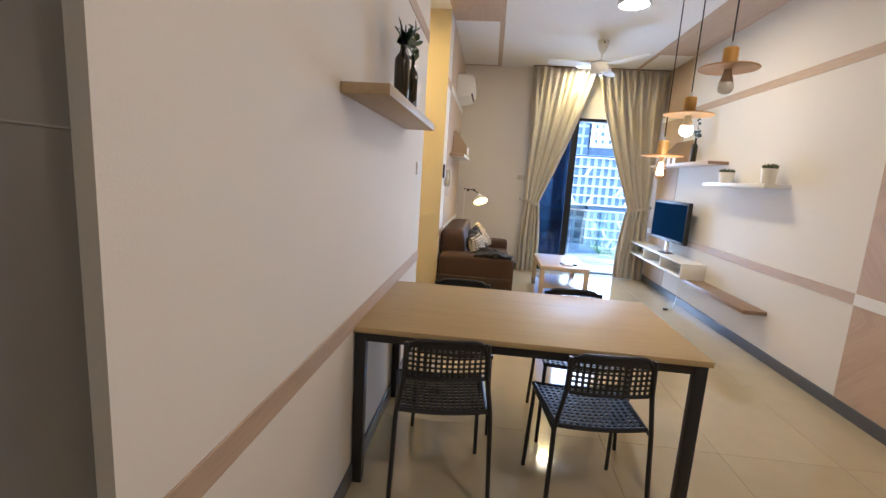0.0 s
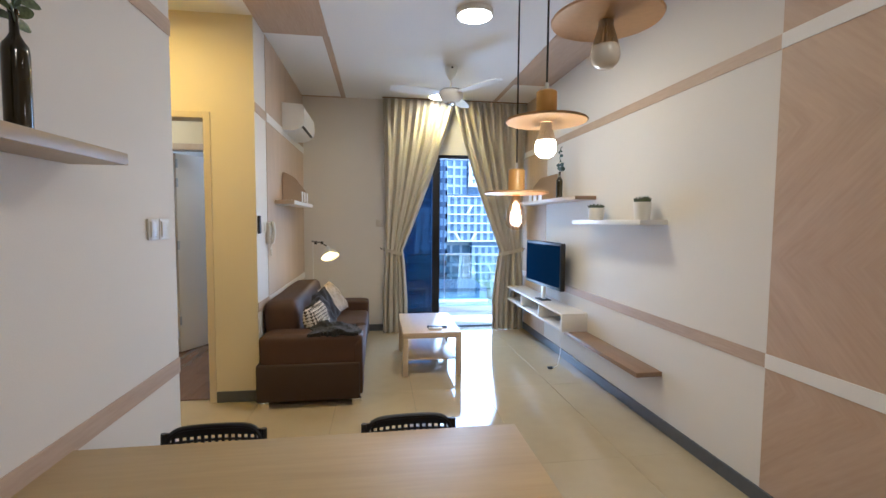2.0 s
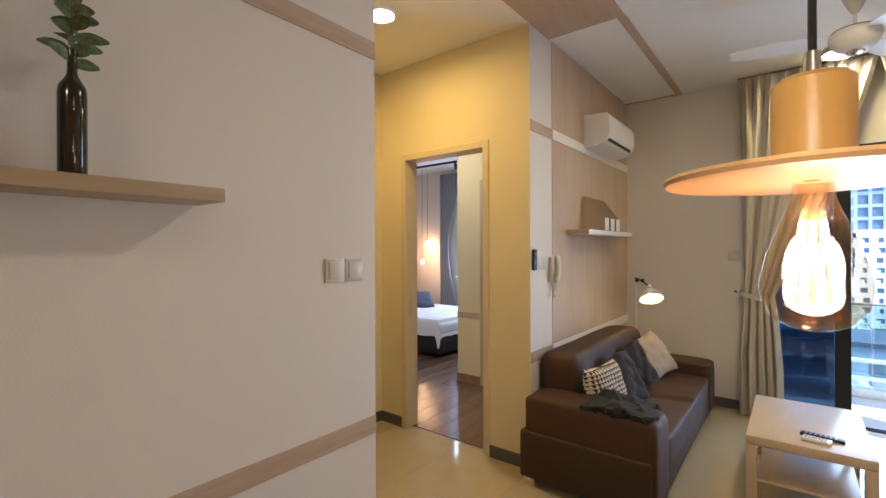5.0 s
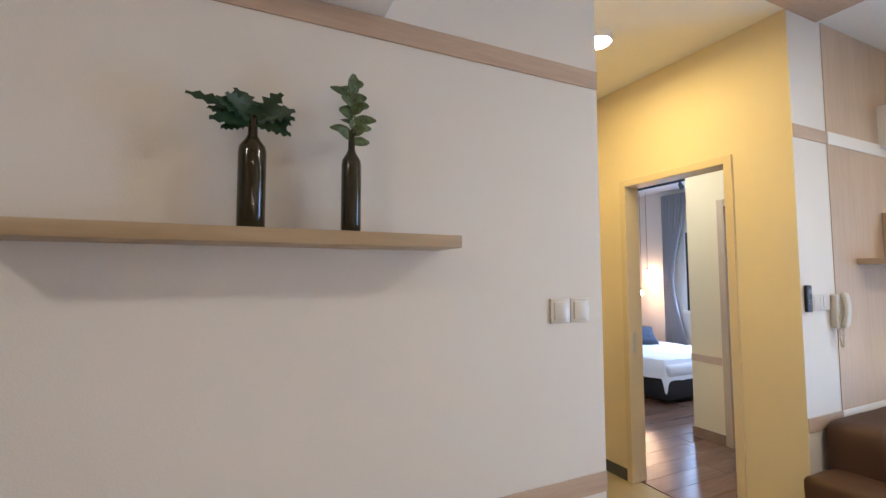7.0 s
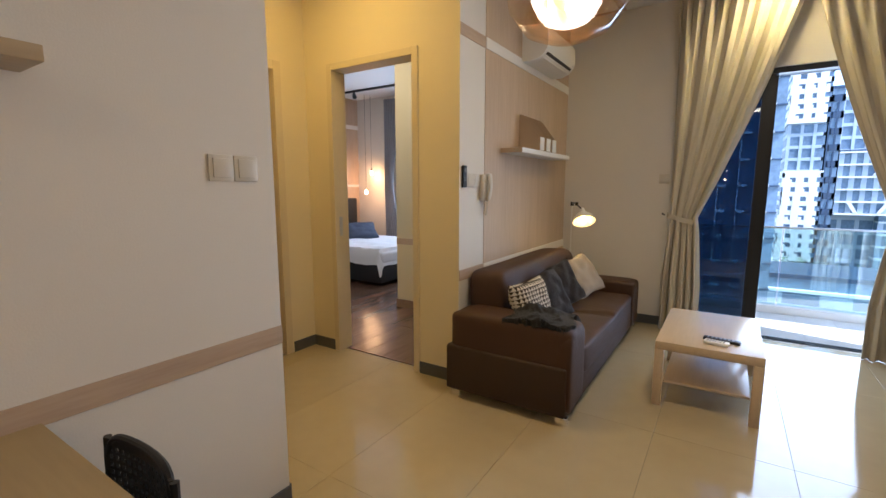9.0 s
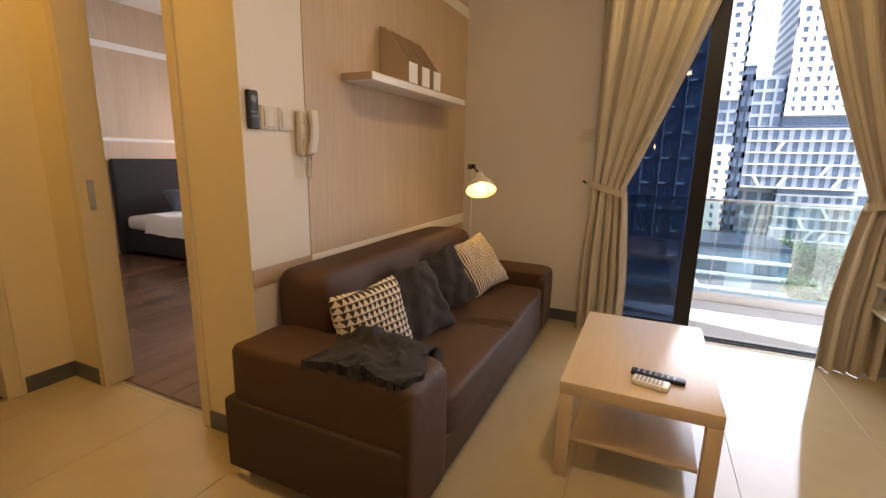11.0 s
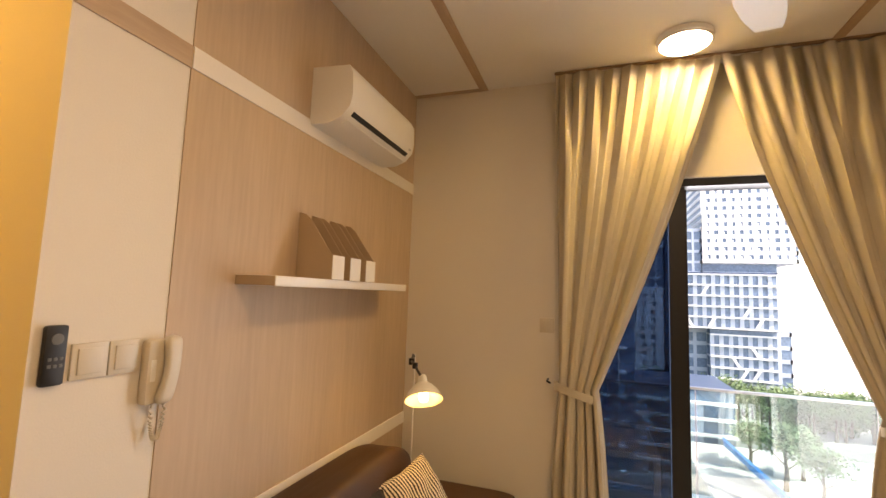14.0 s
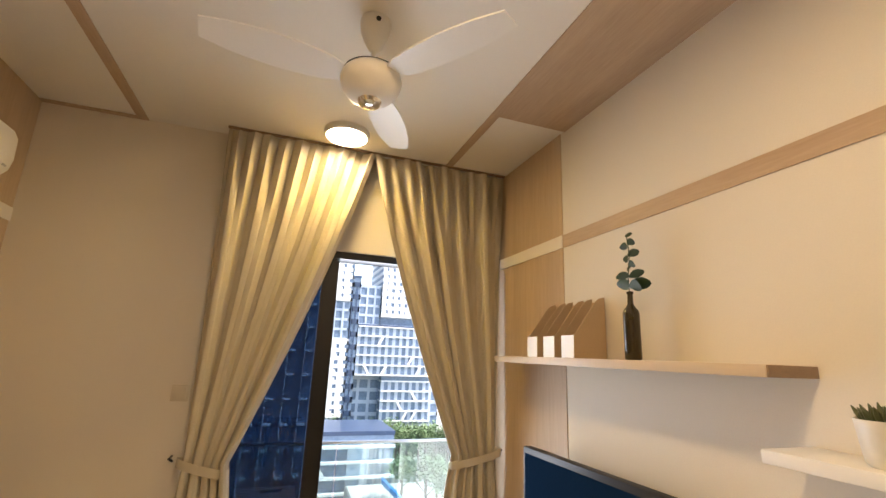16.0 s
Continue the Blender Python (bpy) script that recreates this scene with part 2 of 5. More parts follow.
M_TINT = glass("blue_tinted_glass", (0.15, 0.215, 0.30))
M_BOTTLE = mat("brown_bottle_glass", (0.022, 0.017, 0.005), 0.14, vary=0.1, coat=0.12)
M_LEAF = mat("dark_green_leaf", (0.020, 0.046, 0.017), 0.45, vary=0.35, scale=40, grain=200)
M_LEAFPALE = mat("variegated_leaf", (0.10, 0.135, 0.055), 0.45, vary=0.75, scale=55, grain=150)
M_KRAFT = mat("kraft_board", (0.44, 0.33, 0.22), 0.7, vary=0.06, grain=200, bump=0.06)
M_YELLOWMETAL = wood("yellow_turned_wood", (0.72, 0.42, 0.10), (0.62, 0.34, 0.07), "z", 0.35)
M_DISC = mat("brushed_wood_disc", (0.55, 0.33, 0.13), 0.35, vary=0.08, grain=90)
M_DISCPINK = mat("copper_disc_paint", (0.70, 0.45, 0.30), 0.35, vary=0.04, grain=90)
M_CORD = mat("black_cord", (0.01, 0.01, 0.01), 0.6)
M_POT = mat("white_ceramic_pot", (0.74, 0.72, 0.67), 0.35, vary=0.03)
M_SOIL = mat("dark_soil", (0.04, 0.03, 0.02), 0.95, vary=0.4, grain=150, bump=0.8)
M_SUCC = mat("succulent_green", (0.085, 0.105, 0.05), 0.5, vary=0.3, scale=40)
# gloss is off below; the window's blue reflection is in the base colour
M_SCREEN = mat("tv_screen_blue_reflection", (0.006, 0.020, 0.050), 0.3, vary=0.05, bump=0)
M_SCREEN.node_tree.nodes["Principled BSDF"].inputs["Specular IOR Level"].default_value = 0.0
M_KNIT = mat("dark_grey_knit", (0.024, 0.018, 0.015), 0.95, vary=0.45, scale=14, grain=90, bump=1.0, stretch=(1.6, 1, .35), sheen=0.08, world_space=False)
M_THROW = mat("charcoal_wool_throw", (0.014, 0.014, 0.016), 0.97, vary=0.35, scale=14, grain=260, bump=0.9, sheen=0.06)
M_LAMPOFF = mat("opal_lamp_glass", (0.82, 0.80, 0.75), 0.2, vary=0.01, bump=0)
M_LIT = glowing("lit_opal_panel", (1.0, 0.86, 0.66), 9)
M_FILAMENT = glowing("glowing_filament", (1.0, 0.50, 0.20), 15)
M_WARMBULB = glowing("lit_warm_bulb", (1.0, 0.62, 0.30), 5)
M_LITBULB = glowing("lit_led_bulb", (1.0, 0.82, 0.50), 5)
M_BULBGLASS = glass("amber_bulb_glass", (1.0, 0.90, 0.76), edge=0.22, base=0.04)
M_WOODFLOOR = wood("brown_laminate_floor", (0.20, 0.12, 0.08), (0.13, 0.075, 0.05), "y", 0.22, 0.6, world_space=True, piece=0.18)
M_GREY = mat("grey_wall_tile", (0.135, 0.13, 0.12), 0.35, vary=0.06, grain=20, bump=0.02)
M_GREYJOINT = mat("grey_tile_joint", (0.19, 0.185, 0.17), 0.7)
M_BED = mat("white_duvet_cotton", (0.78, 0.78, 0.80), 0.9, vary=0.02, grain=200, bump=0.2)
M_BEDBASE = mat("black_bed_upholstery", (0.02, 0.02, 0.022), 0.8, vary=0.2, grain=200)
M_BLUE = mat("blue_grey_pillow_cotton", (0.065, 0.075, 0.105), 0.9, vary=0.2, scale=20, grain=200)
M_GREYCURTAIN = mat("grey_bedroom_curtain", (0.30, 0.30, 0.32), 0.9, vary=0.06, grain=300, sheen=0.2)
M_BALTILE = mat("balcony_tile", (0.62, 0.60, 0.56), 0.5, vary=0.06, grain=20, piece=0.03)
M_RAILGLASS = glass("green_rail_glass", (0.80, 0.93, 0.93), base=0.17)


# ---- mesh tools ----
def box(bm, x0, x1, y0, y1, z0, z1, bevel=0.0, seg=2):
    r = bmesh.ops.create_cube(bm, size=1)["verts"]
    for v in r:
        v.co = Vector((x0 + (v.co.x + .5) * (x1 - x0), y0 + (v.co.y + .5) * (y1 - y0), z0 + (v.co.z + .5) * (z1 - z0)))
    if bevel:
        edges = list({e for v in r for e in v.link_edges})
        bmesh.ops.bevel(bm, geom=edges, offset=bevel, segments=seg, affect="EDGES", profile=0.5)
    return bm


def boxed(*a, **k):
    return box(bmesh.new(), *a, **k)


def lathe(bm, profile, center=(0, 0, 0), seg=24, m=None):
    """Turns a profile of (radius, height) about the upright through center."""
    rings = []
    for r, z in profile:
        if r < 1e-5:
            rings.append([bm.verts.new((0, 0, z))])
        else:
            rings.append([bm.verts.new((r * math.cos(2 * math.pi * i / seg), r * math.sin(2 * math.pi * i / seg), z)) for i in range(seg)])
    for a, b in zip(rings, rings[1:]):
        for i in range(seg):
            j = (i + 1) % seg
            if len(a) == 1 and len(b) == 1:
                continue
            if len(a) == 1:
                bm.faces.new((a[0], b[j], b[i]))
            elif len(b) == 1:
                bm.faces.new((a[i], a[j], b[0]))
            else:
                bm.faces.new((a[i], a[j], b[j], b[i]))
    t = Matrix.Translation(center) @ (m or Matrix.Identity(4))
    for ring in rings:
        for v in ring:
            v.co = t @ v.co
    return bm


def tube(bm, pts, r, seg=8, closed=False):
    """A round bar along points."""
    pts = [Vector(p) for p in pts]
    rings = []
    n = len(pts)
    up = None
    for i, p in enumerate(pts):
        a, b = pts[max(i - 1, 0)], pts[min(i + 1, n - 1)]
        t = (b - a).normalized()
        if up is None:
            up = Vector((0, 0, 1)) if abs(t.z) < 0.9 else Vector((1, 0, 0))
        s = t.cross(up).normalized()
        up = s.cross(t).normalized()
        rr = r[i] if isinstance(r, (list, tuple)) else r
        rings.append([bm.verts.new(p + (s * math.cos(2 * math.pi * k / seg) + up * math.sin(2 * math.pi * k / seg)) * rr) for k in range(seg)])
    for a, b in zip(rings, rings[1:]):
        for k in range(seg):
            bm.faces.new((a[k], a[(k + 1) % seg], b[(k + 1) % seg], b[k]))
    bm.faces.new(rings[0][::-1])
    bm.faces.new(rings[-1])
    return bm


def sheet(bm, f, nu, nv, thick=0.0):
    """A surface point by point from f(u, v); with a thickness it gets a back and edges."""
    g = [[bm.verts.new(f(i / nu, j / nv)) for j in range(nv + 1)] for i in range(nu + 1)]
    for i in range(nu):
        for j in range(nv):
            bm.faces.new((g[i][j], g[i + 1][j], g[i + 1][j + 1], g[i][j + 1]))
    if thick:
        bm.normal_update()
        b = [[bm.verts.new(v.co - v.normal * thick) for v in row] for row in g]
        for i in range(nu):
            for j in range(nv):
                bm.faces.new((b[i][j + 1], b[i + 1][j + 1], b[i + 1][j], b[i][j]))
        for i in range(nu):
            bm.faces.new((g[i][0], b[i][0], b[i + 1][0], g[i + 1][0]))
            bm.faces.new((g[i + 1][nv], b[i + 1][nv], b[i][nv], g[i][nv]))
        for j in range(nv):
            bm.faces.new((g[0][j + 1], b[0][j + 1], b[0][j], g[0][j]))
            bm.faces.new((g[nu][j], b[nu][j], b[nu][j + 1], g[nu][j + 1]))
    return bm


def soft(bm, sx, sy, sz, n=14, power=4.0, wrinkle=0.0, seed=0, m=None):
    """A padded block: a cube pushed towards a rounded one, with shallow creases."""
    r = bmesh.ops.create_cube(bm, size=2)["verts"]
    bmesh.ops.subdivide_edges(bm, edges=list({e for v in r for e in v.link_edges}), cuts=n, use_grid_fill=True)
    vs = [v for v in bm.verts if v.tag is False]
    for v in vs:
        c = v.co
        k = (abs(c.x) ** power + abs(c.y) ** power + abs(c.z) ** power) ** (1 / power)
        q = c / k
        if wrinkle:
            q = q * (1 + wrinkle * noise.noise(Vector((q.x * 2.2 + seed, q.y * 2.2, q.z * 2.2))) + wrinkle * 0.5 * noise.noise(Vector((q.x * 6 + seed, q.y * 5, q.z * 6))))
        v.co = Vector((q.x * sx / 2, q.y * sy / 2, q.z * sz / 2))
        if m is not None:
            v.co = m @ v.co
        v.tag = True
    return bm


def part(name, bm, material, parent=None, label="", smooth=True, angle=40):
    """Links a bmesh as one mesh object, under a thing where one is given."""
    me = bpy.data.meshes.new(name)
    bmesh.ops.recalc_face_normals(bm, faces=bm.faces)
    for f in bm.faces:
        f.smooth = smooth
    if smooth:
        for e in bm.edges:
            if len(e.link_faces) == 2 and e.calc_face_angle(0) > radians(angle):
                e.smooth = False
    bm.to_mesh(me)
    bm.free()
    if material is not None:
        me.materials.append(material)
    ob = new(name, me)
    if parent is not None:
        ob.parent = parent
    if label:
        ob["label"] = label
    return ob


def thing(name, at, label, category, group="", rz=0):
    ob = new(name)
    ob.matrix_world = pose(*at, 0, 0, rz)
    ob.empty_display_size = 0.1
    return tagged(ob, label, category, group)


def setting(name, bm, material, label="", smooth=False):
    return tagged(part(name, bm, material, None, label, smooth), kind="structure")


def wall_with_holes(bm, axis, at, thick, a0, a1, z0, z1, holes=()):
    """An upright wall: its face at 'at', going back by thick (signed), from a0 to a1, with openings (b0, b1, c0, c1)."""
    xs = sorted({a0, a1, *[h[0] for h in holes], *[h[1] for h in holes]})
    for l, r in zip(xs, xs[1:]):
        zs = [(z0, z1)]
        for b0, b1, c0, c1 in holes:
            if l >= b0 - 1e-6 and r <= b1 + 1e-6:
                zs = [s for s in ((z0, c0), (c1, z1)) if s[1] - s[0] > 1e-4]
        for s in zs:
            lo, hi = sorted((at, at + thick))
            if axis == "x":
                box(bm, lo, hi, l, r, *s)
            else:
                box(bm, l, r, lo, hi, *s)
    return bm


# ---- the rooms' shell ----
def fb():
    return bmesh.new()


setting("floor", boxed(-1.6, XR + .2, -2.2, YW + .12, -0.2, -0.006), M_GROUT, "pale cream grout bed under the polished floor tiles")
setting("floor_bedroom", boxed(-4.6, -0.0, 4.93, 8.8, -0.2, -0.008), M_WOODFLOOR, "dark brown laminate floor base of the bedroom")
setting("wall_dining", wall_with_holes(fb(), "x", 0, -0.12, 0.775, 3.487, 0, H), M_WALL, "cream painted plaster wall behind the dining table")
setting("wall_grey_tile", wall_with_holes(fb(), "x", -0.03, -0.09, -2.2, 0.775, 0, H), M_GREY, "grey tiled wall beside the entry")
setting("tile_joint", boxed(-0.032, -0.028, -2.2, 0.774, 1.366, 1.369), M_GREYJOINT, "pale joint in the grey wall tiles")
setting("wall_sofa", wall_with_holes(fb(), "x", 0, -0.12, 4.98, YW, 0, H), M_WALL, "painted wall behind the brown sofa")
setting("wall_right", wall_with_holes(fb(), "x", XR, 0.12, -2.2, YW, 0, H), M_WALL, "long cream painted wall with the television")
setting("wall_entry", wall_with_holes(fb(), "y", -2.2, -0.12, -0.12, XR + .12, 0, H), M_WALL, "cream painted end wall")
setting("wall_window", wall_with_holes(fb(), "y", YW, 0.2, -0.12, XR + .12, 0, H, [(1.02, 2.76, 0, 2.27)]), M_WALL, "cream painted wall around the balcony door")
setting("wall_hall_back", wall_with_holes(fb(), "y", 4.86, 0.12, -1.52, -0.003, 0, H, [(-1.115, -0.357, 0, 2.175)]), M_HALL_LIT, "cream wall around the bedroom door, yellow lamplight in its paint")
setting("wall_sofa_end", boxed(-.003, 0, 4.86, 4.98, 0, H), M_WALL, "cream painted wall end beside the sofa")
setting("wall_hall_side", wall_with_holes(fb(), "x", -1.40, -0.12, 3.487, 4.86, 0, H, [(3.79, 4.57, 0, 2.17)]), M_HALL_LIT, "cream wall with a dark door, yellow lamplight in its paint")
setting("wall_hall_front", wall_with_holes(fb(), "y", 3.487, -0.12, -1.52, -0.12, 0, H), M_HALL_LIT, "cream wall closing the small hall")
setting("ceiling", boxed(-1.55, XR + .12, -2.3, YW + .2, H, H + 0.15), M_CEIL, "white painted plaster ceiling")

# wood-look panels and stripes on the walls: (x face, sign, y0, y1, z0, z1, material)
PANELS = [("panel_sofa", 0, 1, 5.195, YW, 0.085, H, M_VENEER), ("panel_window_end", XR, -1, 6.18, YW, 0.085, H, M_VENEER),
          ("panel_chevron", XR, -1, 0.2, 3.2, 0.085, H, M_VENEER_R)]
for n, x, s, y0, y1, z0, z1, mt in PANELS:
    lo, hi = sorted((x, x + s * 0.004))
    setting(n, boxed(lo, hi, y0, y1, z0, z1), mt, "pinkish wood-look wall panel")
ZL, ZH = 0.735, 0.036
STRIPES = [(0, 1, 0.775, 3.487, M_BANDWOOD, 0), (0, 1, 4.86, 5.195, M_BANDWOOD, 0), (0, 1, 5.195, YW, M_TRIMWHITE, 0.004),
           (XR, -1, 3.2, 6.18, M_BANDWOOD, 0), (XR, -1, 6.18, YW, M_TRIMWHITE, 0.004), (XR, -1, 0.2, 3.2, M_TRIMWHITE, 0.004)]
for x, s, y0, y1, mt, off in STRIPES:
    for z in ((2.268 if x == 0 else 2.279), ZL):
        lo, hi = sorted((x + s * off, x + s * (off + 0.006)))
        setting("wall_stripe", boxed(lo, hi, y0, y1, z - ZH, z + ZH, bevel=0.001, seg=1), mt,
                "pinkish wood stripe on the white wall" if mt is M_BANDWOOD else "white stripe across the wood panel")
for x0, x1, y0, y1 in [(0, 0.52, 3.49, 5.15), (0.47, 0.525, 5.15, YW), (0, 0.47, YW - 0.035, YW), (2.36, XR, 2.0, 6.14), (2.36, 2.41, 6.14, YW)]:
    setting("ceiling_band", boxed(x0, x1, y0, y1, H - 0.006, H), M_BANDWOOD, "pinkish wood-look band on the white ceiling")

# skirting
for x0, x1, y0, y1 in [(0, .012, 0.775, 3.487), (0, .012, 4.86, YW), (XR - .012, XR, -2.2, YW), (0.012, 1.0, YW - .012, YW), (-1.40, -1.158, 4.848, 4.86), (-0.314, .012, 4.848, 4.86), (-1.40, -1.388, 4.64, 4.848), (-1.40, -1.388, 3.49, 3.72), (-1.388, 0.0, 3.487, 3.499)]:
    setting("baseboard", boxed(x0, x1, y0, y1, 0, 0.085, bevel=0.002, seg=1), M_SKIRT, "dark grey tiled skirting along the wall")


def door_frame(name, axis, at, depth, a0, a1, top, w=0.065, proud=0.012, mt=None):
    """Trim and reveal about an opening a0..a1, wall face at 'at', going back by depth."""
    bm = fb()
    sg = 1 if depth > 0 else -1
    lo, hi = sorted((at - sg * proud, at + depth + sg * proud))
    def b(p0, p1, q0, q1, z0, z1):
        box(bm, *( (p0, p1, q0, q1) if axis == "y" else (q0, q1, p0, p1)), z0, z1, bevel=0.003, seg=1)
    b(a0 - w, a0, lo, hi, 0, top + w)
    b(a1, a1 + w, lo, hi, 0, top + w)
    b(a0, a1, lo, hi, top, top + w)
    return setting(name, bm, mt or M_FRAME, "cream laminate door frame")


door_frame("door_frame", "y", 4.86, 0.12, -1.107, -0.365, 2.167, w=.05)
door_frame("door_frame", "x", -1.40, -0.12, 3.80, 4.56, 2.155)


# ---- things ----
def make_table():
    t = thing("dining_table", (0.71, 2.338, 0), "light oak dining table with black square steel legs against the wall", "table")
    part("tabletop", boxed(-.709, .69, -.412, .412, .685, .709, bevel=.003), M_OAK, t, "light oak laminate top")
    for sx in (-1, 1):
        for sy in (-1, 1):
            x, y = (.655 if sx > 0 else -.682), sy * .38
            part("leg", boxed(x - .022, x + .022, y - .022, y + .022, 0, .685, bevel=.002), M_BLACK, t)
    for sy in (-1, 1):
        part("rail", boxed(-.660, .633, sy * .38 - .015, sy * .38 + .015, .645, .684, bevel=.002), M_BLACK, t)
    for sx in (-1, 1):
        part("rail", boxed((.655 if sx > 0 else -.682) - .015, (.655 if sx > 0 else -.682) + .015, -.358, .358, .645, .684, bevel=.002), M_BLACK, t)


def perforated(bm, nx, ny, w, h, thick, hole, warp):
    """A plate with a grid of square holes; warp places each point."""
    cw, ch = w / nx, h / ny
    a = hole / 2
    def cell(cx, cy):
        o = [(cx - cw / 2, cy - ch / 2), (cx + cw / 2, cy - ch / 2), (cx + cw / 2, cy + ch / 2), (cx - cw / 2, cy + ch / 2)]
        i = [(cx - a, cy - a), (cx + a, cy - a), (cx + a, cy + a), (cx - a, cy + a)]
        vo = [[bm.verts.new(warp(x, y, z)) for x, y in o] for z in (0, thick)]
        vi = [[bm.verts.new(warp(x, y, z)) for x, y in i] for z in (0, thick)]
        for k in range(4):
            l = (k + 1) % 4
            bm.faces.new((vo[0][k], vo[0][l], vi[0][l], vi[0][k]))
            bm.faces.new((vo[1][l], vo[1][k], vi[1][k], vi[1][l]))
            bm.faces.new((vi[0][k], vi[0][l], vi[1][l], vi[1][k]))
    for ix in range(nx):
        for iy in range(ny):
            cell(-w / 2 + (ix + .5) * cw, (iy + .5) * ch)
    return bm


def make_chair():
    """Back towards -y."""
    c = thing("dining_chair", (0.385, 1.845, 0), "black perforated plastic dining chair on thin steel legs", "chair", "chairs round the dining table")
    def wb(x, y, z):
        return Vector((x, -.01 + z - 0.05 * (1 - (x / .17) ** 2) * .5, .582 + y))
    bm = perforated(fb(), 14, 6, .30, .118, .006, .0122, wb)
    # solid top edge and rim
    for i in range(14):
        x0, x1 = -.15 + i * .3 / 14, -.15 + (i + 1) * .3 / 14
        def f(u, v, x0=x0, x1=x1):
            return wb(x0 + (x1 - x0) * u, .118 + .026 * v * (1 - .6 * abs((x0 + x1) / .3) ** 8), 0)
        sheet(bm, f, 1, 1, .008)
    bmesh.ops.remove_doubles(bm, verts=bm.verts, dist=.0006)
    part("backrest", bm, M_BLACKPLASTIC, c, smooth=False)
    tr = fb()
    tube(tr, [wb(-.152 + .304 * k / 24, .144 - .05 * abs(k / 12 - 1) ** 9, .003) for k in range(25)], .009)
    tube(tr, [wb(-.15 + .3 * k / 12, -.004, .003) for k in range(13)], .008)
    for sx in (-1, 1):
        tube(tr, [wb(sx * (.157 - .004 * k / 4), -.004 + .10 * k / 4, .003) for k in range(5)], .009)
    part("back_rim", tr, M_BLACKPLASTIC, c)
    def ws(x, y, z):
        return Vector((x * (1 + .12 * y / .34), .02 + y, .425 + z - .012 * (1 - (x / .18) ** 2)))
    bm = perforated(fb(), 14, 13, .34, .34, .006, .0145, ws)
    bmesh.ops.remove_doubles(bm, verts=bm.verts, dist=.0006)
    part("seat", bm, M_BLACKPLASTIC, c, smooth=False)
    rim = fb()
    corners = [(-.172, 0), (.172, 0), (.172, .34), (-.172, .34)]
    for a, b in zip(corners, corners[1:] + corners[:1]):
        tube(rim, [ws(a[0] + (b[0] - a[0]) * k / 6, a[1] + (b[1] - a[1]) * k / 6, 0) for k in range(7)], .010)
    part("seat_rim", rim, M_BLACKPLASTIC, c)
    for sx in (-1, 1):
        part("back_leg", tube(fb(), [(sx * .20, -.035, 0), (sx * .185, .0, .42), (sx * .160, -.012, .58), (sx * .156, -.015, .716)], .0095), M_BLACK, c)
        part("front_leg", tube(fb(), [(sx * .20, .375, 0), (sx * .188, .345, .42)], .0095), M_BLACK, c)
        part("side_rail", tube(fb(), [(sx * .185, .0, .41), (sx * .188, .345, .41)], .008), M_BLACK, c)
    return c


make_table()
chair = make_chair()
chair.matrix_world = pose(0.395, 1.845, 0, 0, 0, 9)
copy_thing(chair, pose(1.005, 1.855, 0, 0, 0, 6))
copy_thing(chair, pose(0.39, 2.795, 0, 0, 0, 180))
copy_thing(chair, pose(1.035, 2.79, 0, 0, 0, 182))


def make_bottle(at, r, h, label):
    b = thing("bottle_vase", at, label, "bottle vase", "bottles on the wall shelf")
    s = h
    part("bottle", lathe(fb(), [(0, 0), (r * .9, 0), (r, .006), (r, s * .66), (r * .93, s * .71), (r * .55, s * .77), (r * .36, s * .81), (r * .33, s * .96), (r * .42, s * .965), (r * .42, s), (r * .28, s), (r * .26, s * .97)], seg=28), M_BOTTLE, b)
    return b


def leaf(bm, base, tip, width, droop=0.02, lobes=0):
    """One thin leaf from base to tip, with a fold and, where asked, deep lobes."""
    base, tip = Vector(base), Vector(tip)
    ax = tip - base
    side = ax.cross(Vector((1, 0.25, 0.35))).normalized()
    nrm = side.cross(ax).normalized()
    n = 10 if lobes else 6
    rows = []
    for i in range(n + 1):
        t = i / n
        w = width * math.sin(math.pi * min(1, t * .92 + .04)) ** .7
        if lobes and i % 2:
            w *= .45
        c = base + ax * t - Vector((0, 0, droop * t * t))
        rows.append([bm.verts.new(c - side * w + nrm * w * .25), bm.verts.new(c), bm.verts.new(c + side * w + nrm * w * .25)])
    for a, b in zip(rows, rows[1:]):
        bm.faces.new((a[0], a[1], b[1], b[0]))
        bm.faces.new((a[1], a[2], b[2], b[1]))


SH = 1.617
sh = thing("wall_shelf", (0, 2.245, 1.580), "light oak floating wall shelf with two bottle vases", "shelf")
part("board", boxed(0.001, .166, -.55, .55, 0, .036, bevel=.002), M_SHELFOAK, sh)
b1 = make_bottle((.085, 2.240, SH), .0335, .295, "dark brown glass bottle holding a lobed green leaf sprig")
rnd = random.Random(4)
bm = fb()
for k in range(34):
    a = rnd.uniform(-.7, 3.8)
    ln = rnd.uniform(.055, .115)
    d = Vector((rnd.uniform(-.15, .5), math.cos(a), .45 * math.sin(a) + .1)).normalized()
    leaf(bm, (0, 0, .29), Vector((0, 0, .30)) + d * ln, .026, .02, lobes=1)
leaf(bm, (0, -.02, .31), (.01, -.15, .35), .02, .01, lobes=1)
leaf(bm, (0, -.0, .31), (.01, .10, .33), .028, .02, lobes=1)
tube(bm, [(0, 0, .2), (0, 0, .3)], .004)
part("foliage", bm, M_LEAF, b1, "dark green lobed leaves", angle=80).location.z = -.018
b2 = make_bottle((.085, 2.492, SH), .027, .285, "slim dark brown glass bottle holding variegated leaves")
bm = fb()
